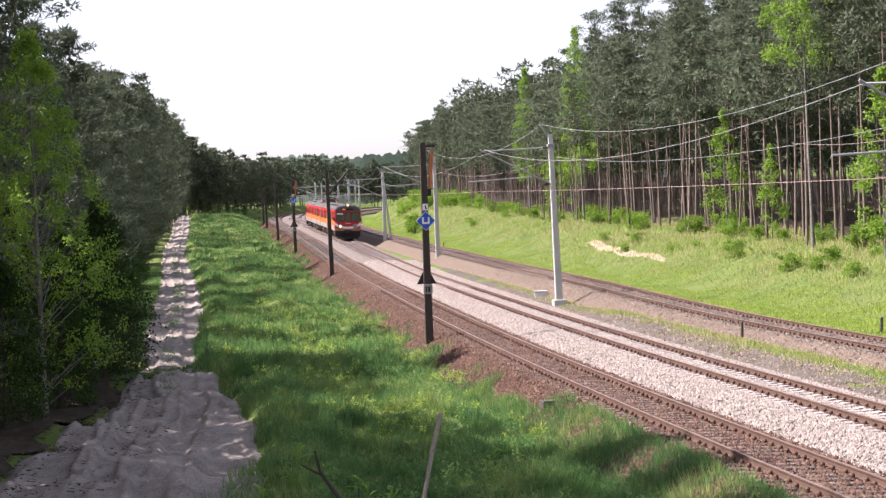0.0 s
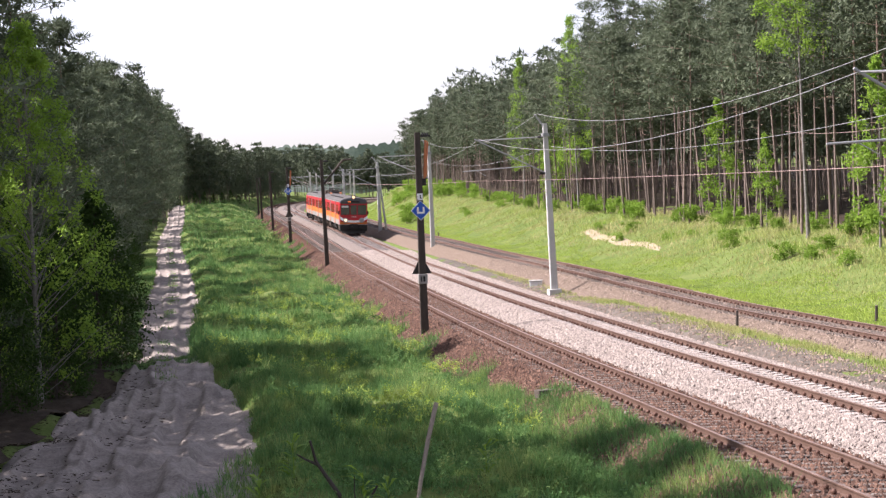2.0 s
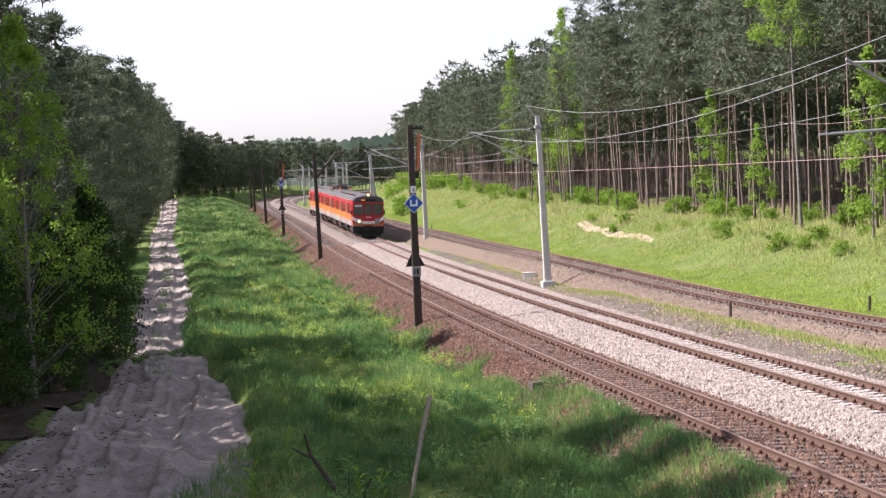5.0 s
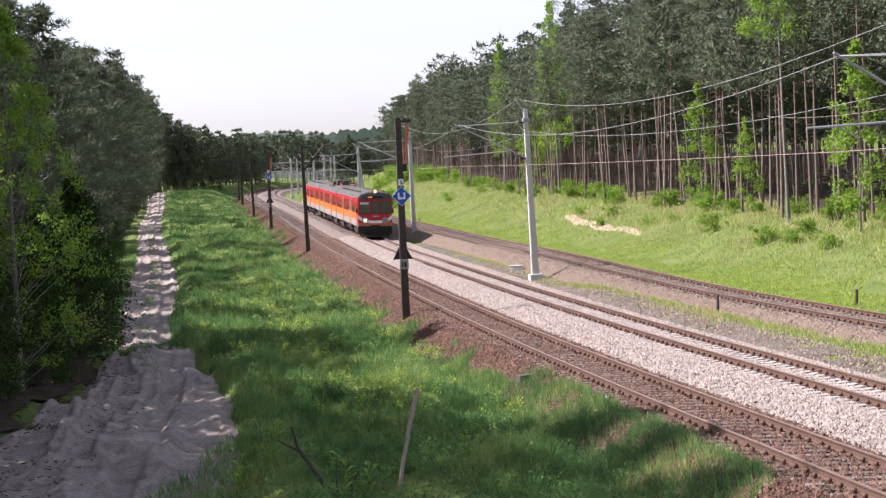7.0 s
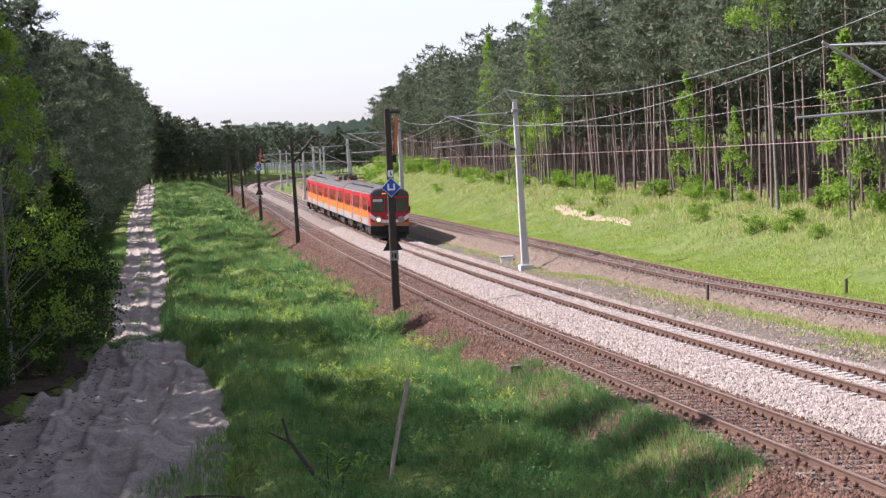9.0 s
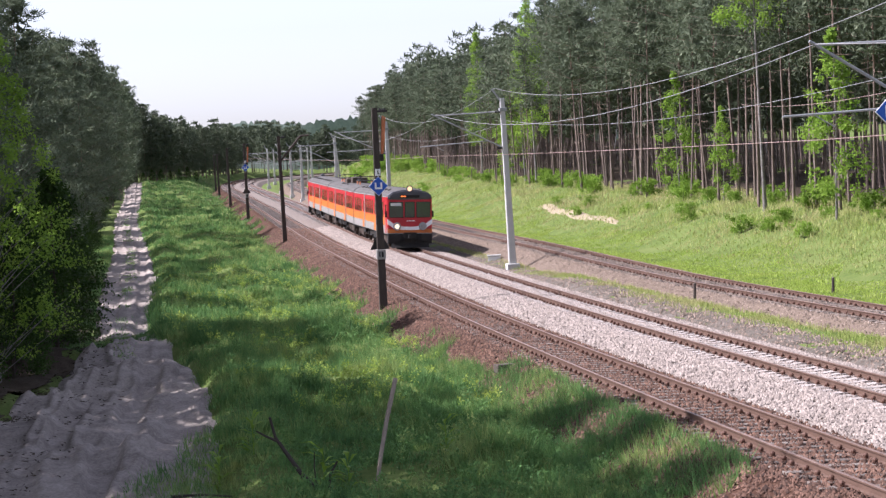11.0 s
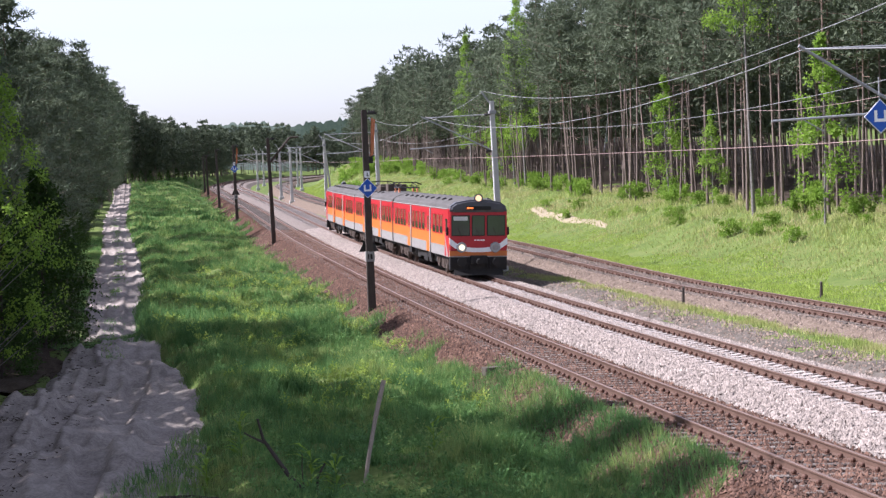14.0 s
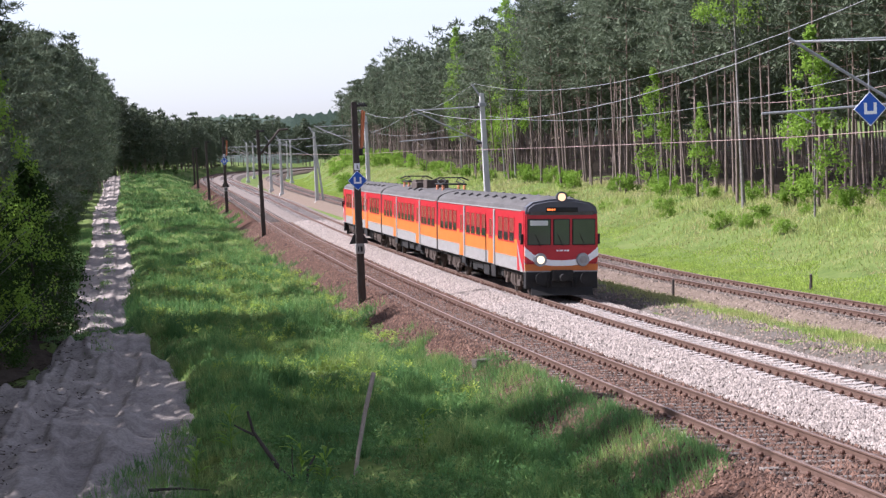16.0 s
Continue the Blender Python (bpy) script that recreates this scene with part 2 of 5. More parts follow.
def lumps(x, y, s, octaves=4, fall=0.5):
    """Irregular smooth noise of about -1 to 1, with lumps s metres wide."""
    x, y = np.broadcast_arrays(np.asarray(x, float), np.asarray(y, float))
    out, amp = 0 * x, 1.0
    for o in range(octaves):
        u, v = x / s + 17.3 * o, y / s + 5.1 * o
        i, j = np.floor(u).astype(int), np.floor(v).astype(int)
        a, b = u - i, v - j
        a, b = a * a * (3 - 2 * a), b * b * (3 - 2 * b)
        g = lambda p, q: LATTICE[(i + p) % 256, (j + q) % 256]
        out = out + amp * ((g(0, 0) * (1 - a) + g(1, 0) * a) * (1 - b) + (g(0, 1) * (1 - a) + g(1, 1) * a) * b)
        s, amp = s * 0.5, amp * fall
    return out


def ground_z(x, y, raw=False):
    x, y = np.asarray(x, float), np.asarray(y, float)
    yc = np.clip(y, -97, 556)
    zt, d, d3 = line_z(np.clip(y, -96, 3600)), x - line_x(yc), x - line3_x(yc)
    z = zt - 0.9 + 0 * x
    verge = smooth01(-d, 3.2, 4.5)
    berm = np.exp(-((x - road_x(yc) - road_w(yc) - 0.9 - 0.3 * np.sin(y * 0.4)) / 0.75) ** 2)
    z = z + verge * (0.34 * lumps(x, y, 3.4, 3) * (0.25 + 0.75 * smooth01(y, 37, 46)) + 0.15 * smooth01(y, 36, 44)) + 0.38 * berm * smooth01(-d, 4.0, 6.0)
    # heaped shoulder of spilled ballast with hollows along the grass
    z = z + (0.2 * lumps(x * 0.6, y, 4.2, 2) - 0.08) * (smooth01(-d, 2.4, 3.2) - smooth01(-d, 4.2, 5.4))
    z = z + 0.5 * smooth01(-(x - road_x(yc)), 3.5, 9) + 0.0
    z = z + rise3(y) * smooth01(d3, -5, -2.5) * (1 - 0.6 * smooth01(d3, 6, 12)) + 0.42 * (1 - smooth01(y, 90, 107)) * smooth01(d, 6.4, 7.8) * (1 - 0.6 * smooth01(d3, 5, 10))
    bank_h = 2.6 + 1.6 * smooth01(y, 212, 372)
    z = z + bank_h * smooth01(d3, 4.5, 14.5) + 0.25 * smooth01(d3, 3, 8) * wob(x, y, 2.2, 1.1) + 2.0 * smooth01(d3, 20, 90)
    z = z + smooth01(y, 555, 1100) * 2 + 1.7 * smooth01(y, 290, 415) * smooth01(-d, 4, 9)
    if not raw:
        z = z - 0.3 * (smooth01(d, -2.7, -2.2) - smooth01(d, gap(y) + 2.55, gap(y) + 2.95)) - 0.3 * (smooth01(d3, -2.6, -2.2) - smooth01(d3, 2.0, 2.4))
        r = np.abs(x - road_x(yc)) / road_w(yc)
        z = z - 0.45 * (1 - smooth01(r, 0.75, 1.0))
    return z


def grid(name, xs, ys, fz, material, fx=None, smooth=True):
    gx, gy = np.meshgrid(xs, ys)
    wx = fx(gx, gy) if fx else gx
    gz = fz(wx, gy) if not fx else fz(gx, wx, gy)
    v = np.stack([wx, gy, gz], -1).reshape(-1, 3)
    nx, ny = len(xs), len(ys)
    i = (np.arange(ny - 1)[:, None] * nx + np.arange(nx - 1)[None, :]).ravel()
    f = np.stack([i, i + 1, i + nx + 1, i + nx], -1)
    return mesh_ob(name, v.tolist(), f.tolist(), material, smooth=smooth)


xs = np.concatenate([np.linspace(-1500, -60, 10), np.linspace(-50, -14, 13), np.arange(-12, 46, 0.4), np.linspace(48, 120, 19), np.linspace(150, 1500, 10)])
ys = np.concatenate([np.linspace(-96, 26, 21), np.arange(27, 124, 0.6), np.arange(124, 320, 1.8), np.arange(320, 690, 6.0), np.linspace(740, 3500, 16)])
tagged(grid("ground", xs, ys, ground_z, M_SOIL), "sunlit green meadow and forest floor beside the railway", "ground", kind="structure")


def strip_mesh(name, prof, ys, material, base, z_extra):
    """A strip along a line: prof of (offset, height over the rails) pairs."""
    offs = np.array([p[0] for p in prof])
    hs_ = np.array([p[1] for p in prof])
    gx, gy = np.meshgrid(offs, ys)
    hh = np.broadcast_to(hs_, gx.shape)
    wx = base(gy) + (gx if prof[0][0] < 0 else gx - (4.45 - gap(gy)) * np.clip((gx - 1.3) / 0.5, 0, 1))
    wz = line_z(gy) + hh + z_extra(gx, wx, gy)
    v = np.stack([wx, gy, wz], -1).reshape(-1, 3)
    nx, ny = len(offs), len(ys)
    i = (np.arange(ny - 1)[:, None] * nx + np.arange(nx - 1)[None, :]).ravel()
    return mesh_ob(name, v.tolist(), np.stack([i, i + 1, i + nx + 1, i + nx], -1).tolist(), material, smooth=True)


def dense(pts, step):
    a = np.array([p[0] for p in pts], float)
    b = np.array([p[1] for p in pts], float)
    o = np.unique(np.concatenate([np.arange(a[0], a[-1], step), a]))
    return list(zip(o, np.interp(o, a, b)))


def cant_z(gx, wx, gy):
    """The left side of the two main tracks lies higher."""
    return CANT * np.interp(gx, [-3.4, -1.9, 1.6, 2.7, 8.0], [0.0, 1.9, -1.6, 1.75, -3.55]) + 0.007 * lumps(wx, gy, 0.7, 2)


bal_y = np.concatenate([np.arange(-70, 26, 3.0), np.arange(26, 92, 0.4), np.arange(92, 246, 1.4), np.arange(246, 588, 4.5)])
tagged(strip_mesh("ballast_brown", dense([(-3.4, -1.0), (-2.9, -0.85), (-1.65, -0.22), (1.4, -0.22)], 0.2), bal_y, M_BROWN, line_x, cant_z), "rust-brown stone ballast under the old track", "ballast", kind="structure")
tagged(strip_mesh("ballast_pale", dense([(1.3, -0.27), (1.75, -0.23), (6.3, -0.27), (7.5, -0.91), (7.9, -1.09)], 0.2), bal_y, M_GREY, line_x, cant_z), "fresh pale stone ballast under the relaid track", "ballast", kind="structure")
tagged(strip_mesh("ballast_side", dense([(-2.9, -1.1), (-2.5, -0.8), (-1.5, -0.3), (1.5, -0.3), (2.3, -0.7), (2.6, -1.05)], 0.25), bal_y[bal_y < 560], M_OLD, line3_x, lambda gx, wx, gy: 0.02 * wob(wx, gy, 0.4, 0.2) + rise3(gy)), "grey-brown ballast under the rusty side track", "ballast", kind="structure")


tagged(strip_mesh("cinder_path", dense([(6.9, 0), (8.9, 0)], 0.3), bal_y[(bal_y > 29) & (bal_y < 160)], M_DIRT, line_x, lambda gx, wx, gy: ground_z(wx, gy, True) - line_z(gy) + 0.02 + 0.035 * lumps(wx, gy, 0.9, 3)), "grey cinder strip between the tracks", "path", kind="structure")


def road_mesh():
    us = np.linspace(-1, 1, 97)
    yy = np.concatenate([np.arange(-40, 30, 3.0), np.arange(30, 98, 0.12), np.arange(98, 412, 1.8)])
    gu, gy = np.meshgrid(us, yy)
    w = road_w(gy)
    wx = road_x(gy) + gu * w + 0.25 * np.sin(gy * 0.9) * np.abs(gu) ** 3
    o = gu * w
    z = ground_z(wx, gy, True) - 0.02
    # smooth tyre pans with crumbled ridges between them
    pans, ridge_k, near = 0 * z, 0 * z, smooth01(-gy, -112, -84)
    for i, (c, half, dep) in enumerate(((-0.75, 0.3, 0.13), (0.8, 0.3, 0.13), (-2.1, 0.42, 0.11), (2.15, 0.45, 0.13))):
        run = c + 0.22 * lumps(0 * gy + 3.1 * i, gy, 5.0, 2)
        side = np.abs(o - run) - half * (1 + 0.35 * near * lumps(o * 0.5 + 9.0 * i, gy, 1.3, 3))
        depth = np.clip(0.75 + 0.7 * near * lumps(o * 0.3 + 5.0 * i, gy, 2.6, 3), 0.1, 1.3)
        pans = pans + dep * depth * (1 - smooth01(side, -0.1, 0.1))
        ridge_k = ridge_k + 0.05 * np.exp(-((side - 0.16) / 0.1) ** 2)
    rough = np.clip(1 - 7 * pans, 0.12, 1)
    crest = (1 - np.abs(lumps(wx * 0.8, gy * 1.25, 1.3, 4, 0.55))) ** 2
    z = z - pans + (1 - np.abs(gu) ** 6) * ridge_k * (1 + lumps(wx, gy, 0.6, 2)) + near * rough * (0.07 * crest + 0.035 * lumps(wx, gy, 0.33, 3)) * (1 - np.abs(gu) ** 6) + 0.012 * near * np.sin(gy * 17 + 1.5 * np.abs(o - 0.1)) * (rough < 0.5)
    z = z - 0.16 * np.abs(gu) ** 8
    v = np.stack([wx, gy, z], -1).reshape(-1, 3)
    nx, ny = len(us), len(yy)
    i = (np.arange(ny - 1)[:, None] * nx + np.arange(nx - 1)[None, :]).ravel()
    ob = mesh_ob("sand_road", v.tolist(), np.stack([i, i + 1, i + nx + 1, i + nx], -1).tolist(), M_SAND, smooth=True)
    return tagged(ob, "rutted track of loose pale sand through the grass", "dirt road", kind="structure")


road_mesh()


# ---- railway tracks ----
RAIL = [(-0.07, -0.17), (0.07, -0.17), (0.07, -0.155), (0.012, -0.135), (0.012, -0.045), (0.036, -0.035), (0.036, -0.004), (0.03, 0.0), (-0.03, 0.0), (-0.036, -0.004), (-0.036, -0.035), (-0.012, -0.045), (-0.012, -0.135), (-0.07, -0.155)]


def rail(k, l, parent):
    yy = np.concatenate([np.arange(-70, 148, 2.0), np.arange(148, 560 if k == 3 else 587, 4.0)])
    v, f, idx, n = [], [], [], len(RAIL)
    for y in yy:
        v += [tuple(track_point(k, float(y), l + a, b)[0]) for a, b in RAIL]
    for i in range(len(yy) - 1):
        for j in range(n):
            a, b = i * n + j, i * n + (j + 1) % n
            f.append((a, b, b + n, a + n))
            idx.append(1 if 6 <= j <= 8 else 0)
    return mesh_ob("rail", v, f, None, parent, mats=[M_RAIL, M_RAILTOP], index=idx)


def sleeper_mesh(name, concrete):
    bm = bmesh.new()
    if concrete:
        prism(bm, [(-1.3, -0.33), (1.3, -0.33), (1.3, -0.2), (0.95, -0.165), (0.55, -0.165), (0.3, -0.2), (-0.3, -0.2), (-0.55, -0.165), (-0.95, -0.165), (-1.3, -0.2)], -0.13, 0.13)
    else:
        box(bm, -1.27, 1.27, -0.12, 0.12, -0.31, -0.168, 0.012)
    me = bpy.data.meshes.new(name)
    bm.to_mesh(me)
    bm.free()
    me.materials.append(M_CSLEEP if concrete else M_WOOD)
    return me


def clip_mesh():
    bm = bmesh.new()
    for s in (-0.7525, 0.7525):
        box(bm, s - 0.17, s + 0.17, -0.08, 0.08, -0.166, -0.15)
        for e in (-0.12, 0.12):
            bmesh.ops.create_uvsphere(bm, u_segments=7, v_segments=5, radius=0.052, matrix=Matrix.Translation((s + e, 0, -0.115)))
    me = bpy.data.meshes.new("fastening")
    bm.to_mesh(me)
    bm.free()
    me.materials.append(M_CLIP)
    return me


def build_track(k, label, concrete, pitch, y0, y1, y2):
    t = thing("track_%d" % k, label, "railway track", kind="structure")
    for l in (-0.7525, 0.7525):
        rail(k, l, t)
    sm, cm = sleeper_mesh("sleeper", concrete), clip_mesh()
    y = y0
    rnd = random.Random(k)
    while y < y1:
        s = new("sleeper", sm)
        s.parent = t
        s.matrix_basis = track_pose(k, y, rnd.uniform(-0.04, 0.04)) @ pose(0, 0, 0, 0, 0, rnd.uniform(-1, 1))
        c = new("fastening", cm)
        c.parent = s
        y += pitch
    vs, fs = [], []
    base_v = [v.co.copy() for v in sm.vertices]
    base_f = [tuple(p.vertices) for p in sm.polygons]
    while y < y2:
        m = track_pose(k, y)
        o = len(vs)
        vs += [tuple(m @ v) for v in base_v]
        fs += [tuple(o + i for i in p) for p in base_f]
        y += pitch
    mesh_ob("far_sleepers", vs, fs, M_CSLEEP if concrete else M_WOOD, t)["kind"] = "stuff"
    return t


# ---- trees ----
def leaves(rs, centres, radii, per, length, width, droop=0.0, flat=1.0):
    """Slender leaf faces that spread out from the middle of each clump."""
    c = np.repeat(np.asarray(centres, float), per, axis=0)
    r = np.repeat(np.asarray(radii, float), per)
    n = len(c)
    d = rs.normal(size=(n, 3))
    d /= np.linalg.norm(d, axis=1)[:, None]
    a = c + d * np.array([1, 1, flat]) * (r * rs.uniform(0.15, 0.85, n))[:, None]
    t = d + rs.normal(size=(n, 3)) * 0.5
    t[:, 2] -= droop
    t /= np.linalg.norm(t, axis=1)[:, None]
    s = np.cross(t, rs.normal(size=(n, 3)))
    s /= np.linalg.norm(s, axis=1)[:, None] + 1e-9
    ln = (length * rs.uniform(0.6, 1.3, n))[:, None]
    wd = (width * rs.uniform(0.6, 1.3, n))[:, None]
    return np.stack([a - s * wd / 2, a + t * ln, a + s * wd / 2], 1).reshape(-1, 3)


def pine_parts(seed, h, start, whorls, per, length, width, spread, arms=4.6, steps=3, core_n=18, core_l=0.42):
    """The axis, the limbs and the crown of one pine: whorls of branches that carry flat clumps of needles."""
    rs = np.random.RandomState(seed)
    bend = rs.uniform(-0.35, 0.35, 2)
    axis = lambda u: np.array([bend[0] * math.sin(u * 2.6), bend[1] * math.sin(u * 2.1 + 0.6) - bend[1] * math.sin(0.6), u * h])
    centres, radii, limbs = [], [], []
    for i in range(whorls):
        k = (i + rs.uniform(0, 0.8)) / whorls
        u = start + (1 - start) * k
        full = spread * (0.55 + 0.45 * min(1.0, k * 3 + 0.2)) * (1 - k ** 2.4) ** 0.75 + 0.2
        a0 = rs.uniform(0, 6.28)
        for b in range(int(arms + rs.uniform(0, 1))):
            a = a0 + b * 6.28 / arms + rs.uniform(-0.4, 0.4)
            reach = full * rs.uniform(0.45, 1.3)
            rise = rs.uniform(0.05, 0.4) * reach
            base = axis(u)
            tip = base + np.array([math.cos(a) * reach, math.sin(a) * reach, rise])
            for q in range(steps):
                w = (q + 1.0) / steps if steps > 1 else 0.8
                centres.append(base + (tip - base) * (w ** 0.8) + rs.normal(0, 0.12, 3))
                radii.append((0.34 + 0.3 * reach / 3) * rs.uniform(0.75, 1.3))
            limbs.append((axis(max(0.05, u - 0.012)), tip))
        if k > 0.9:
            centres.append(axis(min(1.0, u + 0.02)))
            radii.append(0.35)
    inner = [axis(start + (0.93 - start) * v) + np.append(rs.normal(0, 0.22 * spread * (1.05 - v), 2), 0) for v in np.linspace(0.04, 1, whorls * 3)]
    core = leaves(rs, inner, [0.34 * spread] * len(inner), core_n, core_l, 0.48 * core_l, 0.0, 0.6)
    dead = []
    for i in range(int(40 * start)):
        u, a = rs.uniform(0.18, start + 0.08), rs.uniform(0, 6.28)
        ln = rs.uniform(0.25, 1.3)
        dead.append((axis(u), axis(u) + np.array([math.cos(a) * ln, math.sin(a) * ln, rs.uniform(-0.25, 0.2) * ln])))
    return axis, limbs[::2] + dead, np.concatenate([leaves(rs, centres, radii, per, length, width, -0.25, 0.55), core])


def tree_thing(name, label, category, axis, limbs, crown, r0, top, bark, upper, leaf, rings=9, group=""):
    t = thing(name, label, category, group=group)
    v, f, idx, n = [], [], [], 8
    for i in range(rings):
        u = i / (rings - 1) * top
        c = axis(u)
        r = r0 * (1.25 if i == 0 else 1) * (1 - 0.82 * u)
        v += [(c[0] + r * math.cos(a * 2 * math.pi / n), c[1] + r * math.sin(a * 2 * math.pi / n), c[2] - (0.3 if i == 0 else 0)) for a in range(n)]
    for i in range(rings - 1):
        for j in range(n):
            f.append((i * n + j, i * n + (j + 1) % n, (i + 1) * n + (j + 1) % n, (i + 1) * n + j))
            idx.append(1 if i / rings > 0.42 else 0)
    mesh_ob("trunk", v, f, None, t, mats=[bark, upper], index=idx, smooth=True)
    bm = bmesh.new()
    for a, b in limbs:
        tube(bm, a, b, r0 * 0.2, r0 * 0.05, n=4, caps=False)
    part("limb_frame", bm, upper, t)["kind"] = "stuff"
    cr = fast_mesh("crown", crown, 3, leaf, t)
    return t


def put_copies(protos, places, rnd, smin=0.85, smax=1.15):
    """Trees at their places; the prototypes take the first ones."""
    out = []
    for i, (x, y) in enumerate(places):
        p = protos[i % len(protos)]
        s = rnd.uniform(smin, smax)
        m = pose(x, y, float(ground_z(x, y)), rnd.gauss(0, 1.4), rnd.gauss(0, 1.4), rnd.uniform(0, 360))
        ob = copy_thing(p, m) if i >= len(protos) else p
        ob.matrix_basis = m @ Matrix.Diagonal((s * rnd.uniform(0.9, 1.1), s * rnd.uniform(0.9, 1.1), s, 1))
        out.append(ob)
    return out


def forest_stuff(name, label, places, seed, tall, material, smin=0.8, smax=1.15, start=0.48, whorls=9, per=14, leaf=0.6, spread=2.4, wide=0.36):
    """Pines further in, joined: trunk and crown meshes."""
    rs = np.random.RandomState(seed)
    protos = [pine_parts(seed + i, tall, start, whorls, per, leaf, wide * leaf, spread, 4.2, 1, 4, 0.7) for i in range(4)]
    tv, cv = [], []
    for i, (x, y) in enumerate(places):
        axis, _, crown = protos[i % 4]
        s, a, z = rs.uniform(smin, smax), rs.uniform(0, 6.28), float(ground_z(x, y))
        ca, sa = math.cos(a), math.sin(a)
        rot = np.array([[ca, -sa, 0], [sa, ca, 0], [0, 0, 1]])
        cv.append((crown * s) @ rot.T + [x, y, z])
        for u0, u1 in ((0.0, 0.45), (0.45, 0.95)):
            p0, p1 = rot @ (axis(u0) * s) + [x, y, z], rot @ (axis(u1) * s) + [x, y, z]
            r0, r1 = 0.09 * s * (1 - 0.8 * u0), 0.09 * s * (1 - 0.8 * u1)
            for j in range(5):
                b0, b1 = j * 1.2566, (j + 1) * 1.2566
                q = lambda p, r, b: p + np.array([r * math.cos(b), r * math.sin(b), 0])
                tv += [q(p0, r0, b0), q(p0, r0, b1), q(p1, r1, b1), q(p1, r1, b0)]
    root = thing(name, label, "forest", kind="stuff")
    fast_mesh("trunks", np.array(tv), 4, M_BARK, root)["kind"] = "stuff"
    fast_mesh("crowns", np.concatenate(cv), 3, material, root)["kind"] = "stuff"
    return root


LEFT_PINES = ((78.5, 0.95), (95.0, 0.9), (97.5, 1.0), (106.0, 0.95), (112.5, 0.98), (119.0, 0.95), (125.5, 1.02), (135.0, 1.0), (139.0, 1.05), (150.5, 1.0), (156.0, 1.05), (168.5, 1.05), (173.5, 1.0), (178.0, 1.08), (192.0, 1.05), (197.0, 1.0), (212.0, 1.08), (217.0, 1.02), (230.0, 1.05), (236.0, 1.1), (252.0, 1.08), (257.0, 1.05), (270.0, 1.1), (277.0, 1.05), (290.0, 1.12), (296.0, 1.08), (309.0, 1.12), (316.0, 1.08), (330.0, 1.12), (337.0, 1.05), (350.0, 1.1), (358.0, 1.12), (370.0, 1.08), (379.0, 1.1), (388.0, 1.08), (397.0, 1.1), (406.0, 1.08))


